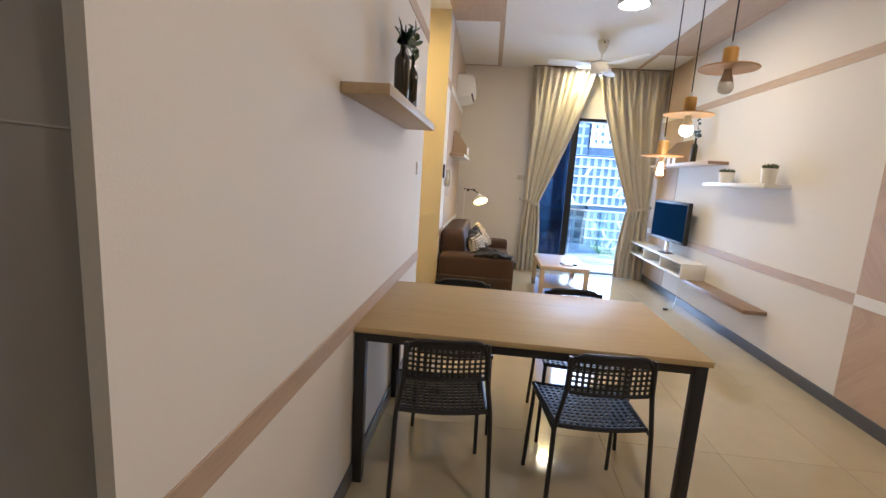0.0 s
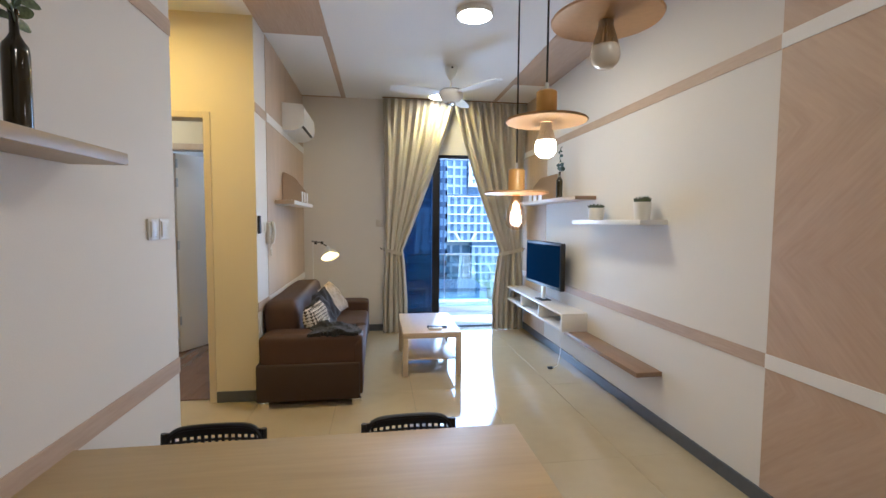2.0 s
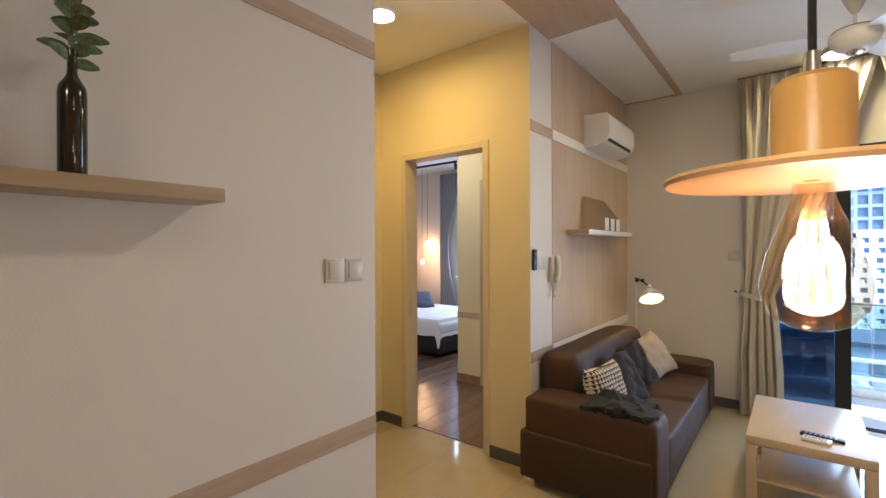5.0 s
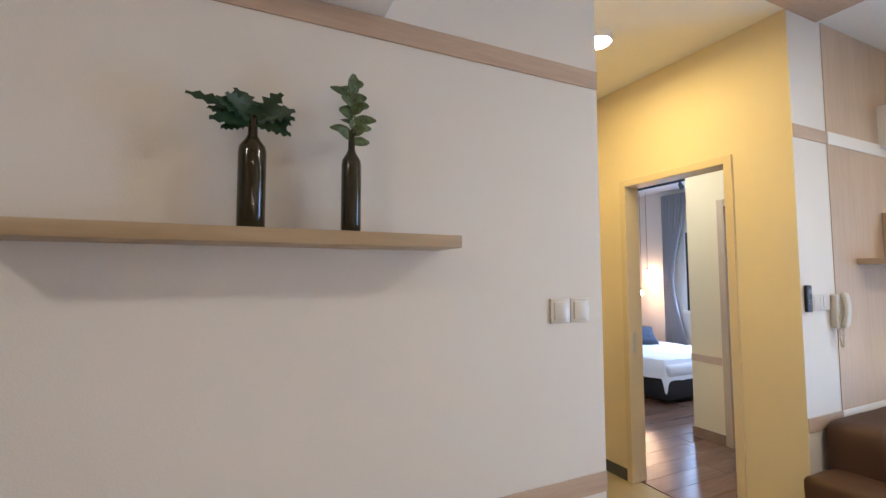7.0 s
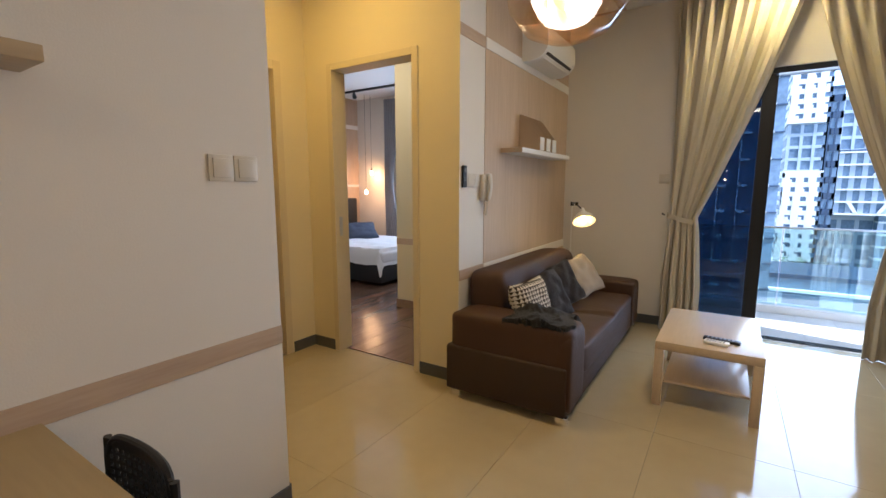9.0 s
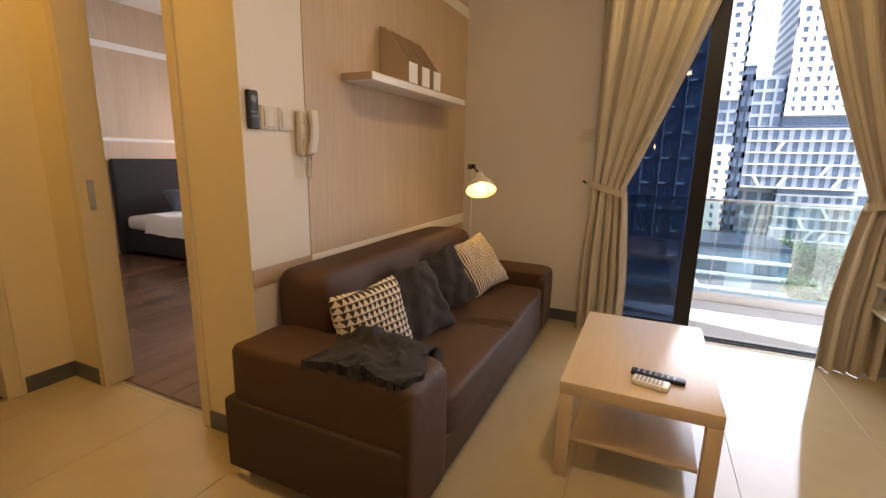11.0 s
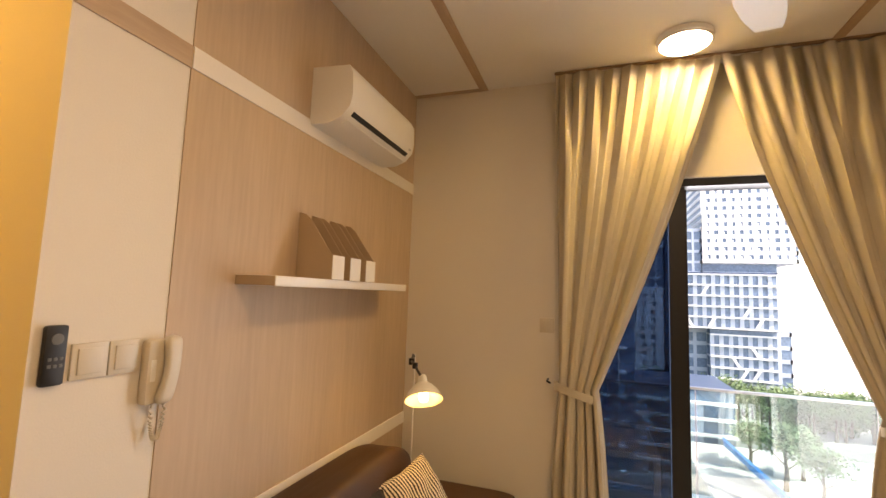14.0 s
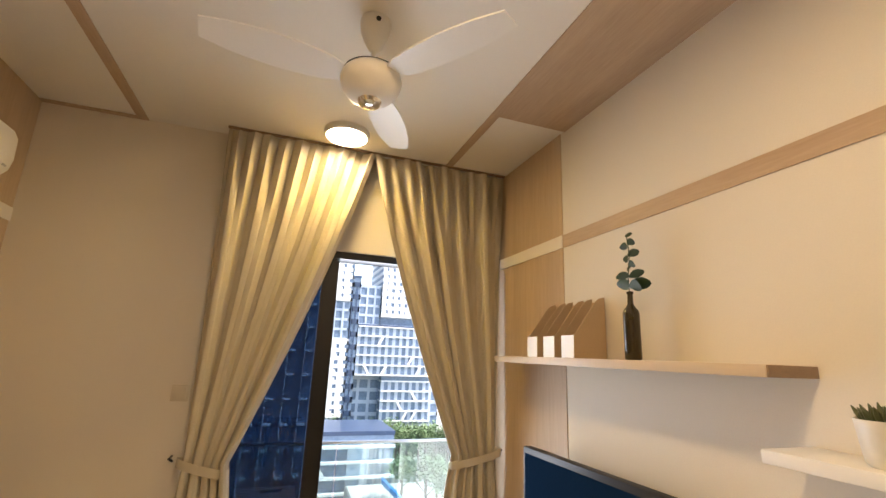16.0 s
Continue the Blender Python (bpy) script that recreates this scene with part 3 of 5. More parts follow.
for k in range(22):
    z = .27 + .0075 * k
    a = k * 2.4
    ln = .050 + .014 * (k % 3) - .001 * k
    leaf(bm, (0, 0, z), (ln * .6 * math.sin(a), ln * math.cos(a), z + .022 + .012 * (k % 2)), .0155, .012)
leaf(bm, (0, 0, .40), (0, .005, .47), .018, 0)
tube(bm, [(0, 0, .2), (0, 0, .42)], .003)
part("foliage", bm, M_LEAFPALE, b2, "pale and dark green variegated leaves", angle=80).location.z = -.02


def make_ac(at, w, label, rz=0):
    a = thing("air_conditioner", at, label, "air conditioner", "", rz)
    # body profile in depth and height, drawn out along the width
    prof = [(0, 0), (.10, -.0), (.165, .025), (.205, .07), (.215, .12), (.21, .22), (.19, .255), (0, .265)]
    bm = fb()
    l = [bm.verts.new((x, -w / 2, z)) for x, z in prof]
    r = [bm.verts.new((x, w / 2, z)) for x, z in prof]
    bm.faces.new(l[::-1]), bm.faces.new(r)
    for i in range(len(prof)):
        j = (i + 1) % len(prof)
        bm.faces.new((l[i], l[j], r[j], r[i]))
    bmesh.ops.bevel(bm, geom=[e for e in bm.edges if len(e.link_faces) == 2 and e.calc_face_angle(0) > .9], offset=.008, segments=2, affect="EDGES")
    part("body", bm, M_PLASTIC, a, "glossy white casing")
    d = Vector((.040, 0, .045)).normalized()
    bm = boxed(-.012, .012, -w * .43, w * .43, -.003, .003, bevel=.001, seg=1)
    m = Matrix.Translation((.189, 0, .050)) @ Matrix.Rotation(-math.atan2(.045, .040), 4, "Y")
    bmesh.ops.transform(bm, matrix=m, verts=bm.verts)
    part("air_slot", bm, M_BLACKPLASTIC, a, "black air outlet slot")
    bm = boxed(-.018, .018, -w * .44, w * .44, -.002, .002, bevel=.001, seg=1)
    m = Matrix.Translation((.150, 0, .014)) @ Matrix.Rotation(-math.atan2(.025, .065), 4, "Y")
    bmesh.ops.transform(bm, matrix=m, verts=bm.verts)
    part("flap", bm, M_PLASTIC, a, "white air flap")
    part("indicator", boxed(.186, .2115, w * .42, w * .455, .075, .083), M_STEEL, a, "small grey indicator strip")
    return a


make_ac((0, 6.15, 2.282), .69, "white split air conditioner above the white wall stripe")
make_ac((0, 2.16, 2.305), .90, "white split air conditioner above the oak shelf")


def switch_plate(at, n, label, axis="x", s=1):
    """n square rockers side by side."""
    t = thing("light_switch", at, label, "light switch")
    k = .088
    for i in range(n):
        a = (i - (n - 1) / 2) * (k + .003)
        def b(da, z0, d, bv):
            if axis == "x":
                return boxed(min(0, s * d), max(0, s * d), a - da, a + da, -z0, z0, bevel=bv)
            return boxed(a - da, a + da, min(0, s * d), max(0, s * d), -z0, z0, bevel=bv)
        p = part("plate", b(k / 2, k / 2, .008, .002), M_CREAMPLASTIC, t)
        part("rocker", b(k / 2 - .014, k / 2 - .012, .012, .002), M_CREAMPLASTIC, p)


switch_plate((0, 3.325, 1.373), 2, "double cream light switch beside the hall corner")
switch_plate((0, 5.035, 1.355), 2, "double cream light switch beside the intercom")
switch_plate((.932, YW, 1.385), 1, "single cream light switch beside the curtain", "y", -1)

rem = thing("remote_control", (0.001, 4.905, 1.378), "black remote control in a wall holder", "remote control")
part("remote_body", boxed(0, .018, -.024, .024, -.07, .07, bevel=.006), M_BLACKPLASTIC, rem)
bm = lathe(fb(), [(0, 0), (.013, 0), (.013, .002), (0, .0025)], seg=16, m=Matrix.Translation((.018, 0, .038)) @ Matrix.Rotation(math.pi / 2, 4, "Y"))
part("button_ring", bm, M_GREY, rem, "round grey button pad")
for iy in (-1, 0, 1):
    for iz in range(2):
        part("button", boxed(.0175, .0195, iy * .012 - .004, iy * .012 + .004, -.012 - iz * .016, -.004 - iz * .016, bevel=.001, seg=1), M_GREY, rem)

ic = thing("intercom_phone", (0, 5.17, 1.31), "cream wall intercom handset with a coiled cord", "intercom phone")
part("base", boxed(0, .035, -.045, .045, -.095, .085, bevel=.010), M_CREAMPLASTIC, ic)
def grip(u, v):
    """Bowed handset: thick ear and mouth ends, slimmer waist."""
    a, c = 2 * math.pi * u, (v * 2 - 1)
    end = (1 - abs(c) ** 8) ** .5
    w, d = (.021 + .006 * c * c) * end, (.011 + .012 * c ** 4) * end
    q = lambda t: math.copysign(abs(t) ** .55, t)
    return Vector((.058 - .020 * c ** 2 + d * q(math.sin(a)), .012 + .010 * c + w * q(math.cos(a)), .098 * c))
bm = sheet(fb(), grip, 24, 26)
bmesh.ops.remove_doubles(bm, verts=bm.verts, dist=.0005)
part("handset", bm, M_CREAMPLASTIC, ic, "bowed cream plastic handset")
part("keypad", boxed(.0352, .0365, -.036, -.020, -.03, .03, bevel=.0005, seg=1), M_PLASTIC, ic)
bm = fb()
tube(bm, [(.03 + .005 * math.cos(k * 2.1), -.022 + .044 * (k / 90) + .004 * math.sin(k * 2.1), -.09 - .105 * math.sin(math.pi * k / 90) ** .6) for k in range(91)], .0032, seg=6)
part("cord", bm, M_CREAMPLASTIC, ic, "coiled cream cord")


# sofa
def make_sofa():
    s = thing("sofa", (0.03, 4.67, 0), "dark brown leatherette three-seat sofa against the wood panel", "sofa")
    # local: x from the wall, y along the wall
    part("base", boxed(.03, .745, .26, 1.90, .05, .24, bevel=.015, seg=3), M_SOFABASE, s, "dark brown fabric base")
    for y0, y1, top, out in ((.0, .29, .548, -1), (1.86, 2.13, .475, 1)):
        # the side panel stands a little proud of the padded arm, whose front wraps down to the floor
        e0, e1 = (y0, y0 + .10) if out < 0 else (y1 - .10, y1)
        part("side_panel", boxed(-.01, .752, e0, e1, .05, .335, bevel=.014, seg=3), M_SOFABASE, s, "dark brown fabric side panel")
        b = fb()
        a0, a1 = (y0 + .012, y1) if out < 0 else (y0, y1 - .012)
        cy, w = (a0 + a1) / 2, a1 - a0
        soft(b, .77, w, top - .30, n=16, power=9, wrinkle=.010, seed=y0, m=Matrix.Translation((.390, cy, (top + .30) / 2)))
        soft(b, .075, w - .004, top - .10, n=12, power=9, wrinkle=.010, seed=y0 + 4, m=Matrix.Translation((.7385, cy, (top + .02) / 2 + .012)))
        part("armrest", b, M_SOFA, s)
    b = fb()
    soft(b, .27, 1.66, .60, n=26, power=7, wrinkle=.010, seed=3, m=Matrix.Translation((.125, 1.115, .466)) @ Matrix.Rotation(radians(-4), 4, "Y"))
    for v in b.verts:
        d = v.co.y - .285
        v.co.y = .285 + (.22 * d if d < .3 else .066 + (d - .3) * (1.36 - .066) / (1.36 - .3) if d < 1.36 else d)
        k = max(0, v.co.y - 1.60) / .34
        v.co.z -= .08 * k * k * max(0, (v.co.z - .35) / .4)
    part("backrest", b, M_SOFA, s)
    b = fb()
    soft(b, .535, 1.595, .185, n=60, power=11, wrinkle=.006, seed=7, m=Matrix.Translation((.508, 1.075, .285)))
    for v in b.verts:
        x, y, z = v.co
        if z > .30:
            dent = math.exp(-((y - 1.10) / .16) ** 2) * max(0, min(1, (x - .30) / .2))
            v.co.z -= dent * (.009 + .008 * math.sin(y * 105 + 6 * x)) + .004 * noise.noise(Vector((x * 6, y * 5, 2)))
            v.co.z -= .004 * math.exp(-((y - 1.07) / .02) ** 2)
    part("seat_cushion", b, M_SOFA, s, "long padded seat with shallow creases")
    part("seat_front", boxed(.70, .762, .285, 1.865, .06, .22, bevel=.015, seg=3), M_SOFA, s)
    for x in (.045, .725):
        for y in (.04, 2.09):
            part("foot", boxed(x - .035, x + .035, y - .022, y + .018, 0, .052, bevel=.006), M_CHROME, s, "chrome foot")


make_sofa()


def pillow_mesh(w, h, d, seed, n=22, puff=1.0):
    """A square scatter cushion with pinched corners, standing in the local xz plane."""
    bm = fb()
    def f(sgn):
        def g(u, v):
            a, b = u * 2 - 1, v * 2 - 1
            k = (1 - a ** 4) * (1 - b ** 4)
            pinch = 1 - .10 * (1 - abs(a * b)) * (max(abs(a), abs(b)) ** 6)
            y = sgn * d / 2 * k ** .55 * (1 + .10 * noise.noise(Vector((a * 1.7 + seed, b * 1.7, seed)))) + .012 * noise.noise(Vector((a * 3 + seed, b * 3, 2)))
            return Vector((a * w / 2 * pinch, y, b * h / 2 * pinch))
        return g
    sheet(bm, f(1), n, n)
    sheet(bm, f(-1), n, n)
    bmesh.ops.remove_doubles(bm, verts=bm.verts, dist=.0008)
    return bm


def pattern_cloth(name, kind, dark, light, cell):
    """Woven pattern in the cloth: rows of triangles, or stripes."""
    m, nt, p = nodes_of(name)
    tc = nt.nodes.new("ShaderNodeTexCoord")
    sp = nt.nodes.new("ShaderNodeSeparateXYZ")
    nt.links.new(tc.outputs["Object"], sp.inputs[0])
    def math_node(op, a, b=None, c=None):
        n = nt.nodes.new("ShaderNodeMath")
        n.operation = op
        for i, q in enumerate((a, b, c)):
            if q is None:
                continue
            if isinstance(q, (int, float)):
                n.inputs[i].default_value = q
            else:
                nt.links.new(q, n.inputs[i])
        return n.outputs[0]
    u, v = sp.outputs["X"], sp.outputs["Z"]
    if kind == "triangles":
        uu, vv = math_node("FRACT", math_node("DIVIDE", u, cell)), math_node("FRACT", math_node("DIVIDE", v, cell))
        tri = math_node("ABSOLUTE", math_node("SUBTRACT", uu, 0.5))
        fac = math_node("LESS_THAN", math_node("MULTIPLY", tri, 2.0), vv)
    else:
        st = math_node("FRACT", math_node("DIVIDE", u, cell))
        wob = math_node("MULTIPLY", math_node("SINE", math_node("MULTIPLY", v, 420.0)), 0.10)
        fac = math_node("LESS_THAN", math_node("ADD", st, wob), 0.5)
    mix = nt.nodes.new("ShaderNodeMix")
    mix.data_type = "RGBA"
    mix.inputs[6].default_value, mix.inputs[7].default_value = (*dark, 1), (*light, 1)
    nt.links.new(fac, mix.inputs[0])
    nz = add(nt, "ShaderNodeTexNoise", Scale=350.0, Detail=2.0)
    nt.links.new(tc.outputs["Object"], nz.inputs["Vector"])
    b = add(nt, "ShaderNodeBump", Strength=0.4, Distance=0.002)
    nt.links.new(nz.outputs[0], b.inputs["Height"])
    nt.links.new(b.outputs[0], p.inputs["Normal"])
    nt.links.new(mix.outputs[2], p.inputs["Base Color"])
    p.inputs["Roughness"].default_value = 0.95
    return m


M_TRI = pattern_cloth("triangle_print_cotton", "triangles", (0.64, 0.58, 0.48), (0.040, 0.028, 0.022), .0265)
M_STRIPE = pattern_cloth("striped_cotton", "stripes", (0.78, 0.68, 0.56), (0.05, 0.035, 0.03), .0165)


def cushion(at, rx, ry, rz, w, h, d, mt, seed, label):
    c = thing("throw_pillow", at, label, "cushion", "cushions on the sofa")
    c.matrix_world = pose(*at, rx, ry, rz)
    part("cover", pillow_mesh(w, h, d, seed), mt, c)
    return c


cushion((.425, 5.065, .545), 16, 4, -104, .35, .35, .13, M_TRI, 1, "white cushion with a black triangle print on the sofa")
cs = cushion((.415, 6.27, .545), 0, 0, 0, .36, .37, .12, M_STRIPE, 5, "cream cushion with dark wavy stripes on the sofa")
ax = Vector((.105, .312, .065)).normalized()
az = Vector((-.20, .05, .29)).normalized()
ay = az.cross(ax).normalized()
az = ax.cross(ay)
cs.matrix_world = Matrix(((ax.x, ay.x, az.x, .415), (ax.y, ay.y, az.y, 6.27), (ax.z, ay.z, az.z, .545), (0, 0, 0, 1)))


def slack_cushion(at, rx, ry, rz, w, h, d, seed, label):
    """A half-empty knitted cover: the pillow shape with long soft folds."""
    c = thing("throw_pillow", at, label, "cushion", "cushions on the sofa")
    c.matrix_world = pose(*at, rx, ry, rz)
    bm = pillow_mesh(w, h, d, seed, n=40)
    for v in bm.verts:
        x, y, z = v.co
        k = (1 - abs(2 * x / w) ** 3) * (1 - abs(2 * z / h) ** 3)
        fold = math.sin(14 * x + 9 * z + 3 * noise.noise(Vector((x * 5, z * 5, seed))))
        v.co.y += (.012 * fold + .022 * noise.noise(Vector((x * 7 + seed, z * 5, seed)))) * (.4 + .6 * max(0, k))
        v.co.z -= .03 * (2 * x / w) ** 2 * (1 if z > 0 else .2) + .012 * noise.noise(Vector((x * 9, seed, 1)))
    part("cover", bm, M_KNIT, c, "dark grey ribbed knit cover")
    return c


slack_cushion((.40, 5.43, .525), 22, 14, -108, .40, .38, .10, 2, "dark grey ribbed knit cushion slumped on the brown sofa")
slack_cushion((.37, 5.83, .535), 20, 20, -116, .36, .37, .10, 9, "dark grey ribbed knit cushion leaning on the sofa back")

th = thing("wool_throw", (.565, 4.85, .545), "charcoal fringed wool throw folded over the sofa armrest", "blanket")
def drape2(u, v):
    x, y = -.17 + .37 * u, -.16 + .33 * v
    n = .038 * noise.noise(Vector((u * 4, v * 3.4, 7))) + .012 * noise.noise(Vector((u * 14, v * 9, 1)))
    e = max(0, -y - .14)
    z = .016 + max(n, -.004) + .018 * math.sin(u * math.pi) - 3.0 * e * e - max(0, y - .13) * .9
    return Vector((x + .03 * math.sin(v * 6), y, max(z, -.10)))
part("cloth", sheet(fb(), drape2, 50, 34, .045), M_THROW, th)
fr = fb()
for k in range(34):
    u = k / 33
    p = drape2(u, 0)
    q = p + Vector((rnd.uniform(-.008, .008), -.012, -.022 + rnd.uniform(-.006, .006)))
    tube(fr, [p, (p + q) / 2 + Vector((0, -.006, 0)), q], .0022, seg=4)
part("fringe", fr, M_THROW, th, "twisted charcoal fringe")

# coffee table
ct = thing("coffee_table", (1.41, 5.675, 0), "birch coffee table with a lower shelf in front of the sofa", "table")
part("tabletop", boxed(-.27, .27, -.435, .435, .35, .402, bevel=.004), M_BIRCH, ct)
for sx in (-1, 1):
    for sy in (-1, 1):
        x, y = sx * .245, sy * .41
        part("leg", boxed(x - .025, x + .025, y - .025, y + .025, 0, .35, bevel=.003), M_BIRCH, ct)
part("shelf", boxed(-.22, .22, -.385, .385, .135, .15, bevel=.002), M_BIRCH, ct, "lower shelf board")
for at, sz, rz, mt, lb in [((1.475, 5.425, .403), (.19, .045, .018), -6, M_BLACKPLASTIC, "black television remote control on the coffee table"),
                           ((1.45, 5.355, .403), (.125, .06, .02), -10, M_PLASTIC, "white air conditioner remote control on the coffee table")]:
    r = thing("remote_control", at, lb, "remote control", "remotes on the coffee table", rz)
    part("remote_body", boxed(-sz[0] / 2, sz[0] / 2, -sz[1] / 2, sz[1] / 2, 0, sz[2], bevel=.006), mt, r)
    for i in range(7):
        for j in (-1, 0, 1):
            x, y = -sz[0] * .36 + i * sz[0] * .11, j * sz[1] * .26
            part("button", boxed(x - .004, x + .004, y - .003, y + .003, sz[2] - .001, sz[2] + .0015), M_STEEL if mt is M_BLACKPLASTIC else M_GREY, r)

# left wall shelf with files
def files(at, n, pitch, s, w=.075, depth=.175, group="magazine files"):
    """Magazine files standing with their low fronts away from the wall; s is the way out from the wall."""
    for k in range(n):
        t = thing("magazine_file", (at[0], at[1] + k * pitch, at[2]), "kraft and white cardboard magazine file on the wall shelf", "magazine file", group)
        def prof(y0, y1):
            bm = fb()
            pts = [(0, 0), (depth, 0), (depth, .10), (depth - .012, .11), (.055, .255), (.03, .275), (0, .283)]
            l = [bm.verts.new((s * x, y0, z)) for x, z in pts]
            r = [bm.verts.new((s * x, y1, z)) for x, z in pts]
            bm.faces.new(l), bm.faces.new(r[::-1])
            for i in range(len(pts)):
                j = (i + 1) % len(pts)
                bm.faces.new((l[i], l[j], r[j], r[i]))
            return bm
        part("side_panel", prof(-w / 2, -w / 2 + .004), M_KRAFT, t)
        part("side_panel", prof(w / 2 - .004, w / 2), M_KRAFT, t)
        a, b = sorted((s * (depth + .0005), s * (depth + .003)))
        part("front_panel", boxed(a, b, -w / 2, w / 2, 0, .10), M_WHITE, t, "white front label panel")
        a, b = sorted((0, s * .004))
        part("back_panel", boxed(a, b, -w / 2 + .004, w / 2 - .004, 0, .265), M_KRAFT, t)
        a, b = sorted((s * .004, s * depth))
        part("bottom_panel", boxed(a, b, -w / 2 + .004, w / 2 - .004, 0, .004), M_KRAFT, t)


sh = thing("wall_shelf", (0.004, 6.01, 1.56), "white floating wall shelf with magazine files above the sofa", "shelf")
part("board", boxed(0, .172, -.56, .55, 0, .036, bevel=.002), M_WHITE, sh)
# tan sliver that puts the shade of the white board's near end into colour
part("end_cap", boxed(.001, .171, -.565, -.5605, .001, .035, bevel=.001, seg=1), M_KRAFT, sh, "white end face, its shade coloured in as tan")
files((.008, 5.82, 1.597), 3, .142, 1, w=.09)

# right wall shelves
sh = thing("wall_shelf", (XR, 5.55, 1.615), "pale oak floating shelf with a dark bottle and magazine files", "shelf")
# brown sliver over the near end: the end face's shade as a darker colour
part("end_cap", boxed(-.199, -.002, -.556, -.5505, .001, .033, bevel=.001, seg=1), M_PLANK, sh, "pale oak end face, its shade coloured in as brown")
part("board", boxed(-.20, -.001, -.55, 1.08, 0, .034, bevel=.002), wood("pale_oak_veneer", (0.66, 0.56, 0.45), (0.58, 0.48, 0.37), "y", 0.4, 0.7), sh)
sh2 = thing("wall_shelf", (XR, 4.35, 1.40), "white floating shelf with two potted succulents", "shelf")
part("board", boxed(-.20, -.001, -.35, .69, 0, .034, bevel=.002), M_WHITE, sh2)
files((XR - .008, 5.90, 1.65), 3, .155, -1, w=.095)
b3 = make_bottle((XR - .10, 5.585, 1.65), .032, .27, "dark brown bottle vase with a eucalyptus sprig")
bm = fb()
tube(bm, [(0, 0, .2), (.005, .01, .33), (-.005, -.015, .42), (0, .0, .50)], .002, seg=5)
for z, a, l in [(.34, -.5, .075), (.33, 2.6, .085), (.40, .6, .05), (.42, 2.9, .06), (.46, 0, .045), (.47, 3.1, .04), (.36, 1.2, .06), (.50, 1.4, .03), (.38, 3.6, .05)]:
    leaf(bm, (0, 0, z), (.02 * math.sin(a), l * math.cos(a), z + .02 * math.sin(a) + .015), .017, .01)
for a, l, z in ((.2, .11, .31), (2.9, .085, .33), (-.4, .08, .295)):
    leaf(bm, (0, 0, .29), (.03 * math.sin(a), -l * math.cos(a), z), .026, .015)
part("foliage", bm, M_LEAF, b3, "dark green sprig")


def succulent(at, label, wide, tall):
    t = thing("potted_succulent", at, label, "potted plant", "succulents on the wall shelf")
    t.scale = (wide, wide, tall)
    part("pot", lathe(fb(), [(0, 0), (.042, 0), (.048, .01), (.056, .11), (.052, .11), (.048, .095), (0, .095)], seg=28), M_POT, t, "white tapered ceramic pot")
    part("soil", lathe(fb(), [(.048, .095), (.02, .10), (0, .101)], seg=16), M_SOIL, t)
    bm = fb()
    for k in range(34):
        a, r = k * 2.39996, .006 + .036 * math.sqrt(k / 34)
        x, y = r * math.cos(a), r * math.sin(a)
        h = .05 - .5 * r + rnd.uniform(0, .012)
        tube(bm, [(x, y, .098), (x * 1.25, y * 1.25, .098 + h * .6), (x * 1.45, y * 1.45, .098 + h)], [.0055, .006, .0008], seg=5)
    part("leaves", bm, M_SUCC, t, "pointed green leaves")


succulent((XR - .10, 4.14, 1.434), "small spiky succulent in a white pot on the lower shelf", 1.05, 1.12)
succulent((XR - .10, 4.80, 1.434), "small dark succulent in a white pot near the shelf end", 1.22, .92)

# television and its cabinet
tvb = thing("tv_cabinet", (XR, 5.99, .405), "white wall-hung television cabinet with open compartments", "cabinet")
X0, Y0, Y1, TT = -.25, -.89, .93, .018
part("top_panel", boxed(X0, -.001, Y0, Y1, .152, .17, bevel=.0015), M_WHITE, tvb)
part("bottom_panel", boxed(X0, -.001, Y0, Y1, 0, TT, bevel=.0015), M_WHITE, tvb)
for y in (Y0, -.30, .29, Y1 - TT):
    part("side_panel", boxed(X0, -.001, y, y + TT, TT, .152, bevel=.001), M_WHITE, tvb)
part("back_panel", boxed(-.008, -.001, Y0 + TT, Y1 - TT, TT, .152), M_WHITE, tvb)
pk = thing("wall_plank", (XR, 4.57, .37), "brown wooden floating bench board under the television cabinet", "shelf")
part("board", boxed(-.19, -.001, -.57, .62, 0, .034, bevel=.003), M_PLANK, pk)
tv = thing("television", (2.70, 5.82, .58), "black flat-screen television with a pale stand on the cabinet", "television")
tv.matrix_world = pose(2.69, 5.86, .575, 0, 0, 3)
part("casing", boxed(-.02, .03, -.45, .45, .15, .63, bevel=.010), M_BLACKPLASTIC, tv)
part("screen", boxed(-.0225, -.0205, -.427, .427, .185, .60), M_SCREEN, tv, "dark screen, blue window reflection in its colour")
part("neck", boxed(-.01, .02, -.03, .03, .01, .16, bevel=.004), M_PLASTIC, tv, "white stand neck")
part("stand_foot", boxed(-.06, .06, -.09, .09, 0, .008, bevel=.003), M_BLACKPLASTIC, tv)
cb = thing("television_cable", (2.70, 5.35, 0), "thin white cable hanging from the cabinet to the floor", "cable")
part("cable", tube(fb(), [(.05, .1, .44), (.03, .1, .30), (.0, .04, .12), (-.05, -.02, .02), (-.12, -.05, .006)], .003, seg=6), M_PLASTIC, cb)
part("plug", boxed(-.16, -.115, -.065, -.035, .001, .022, bevel=.004), M_BLACKPLASTIC, cb, "black plug")


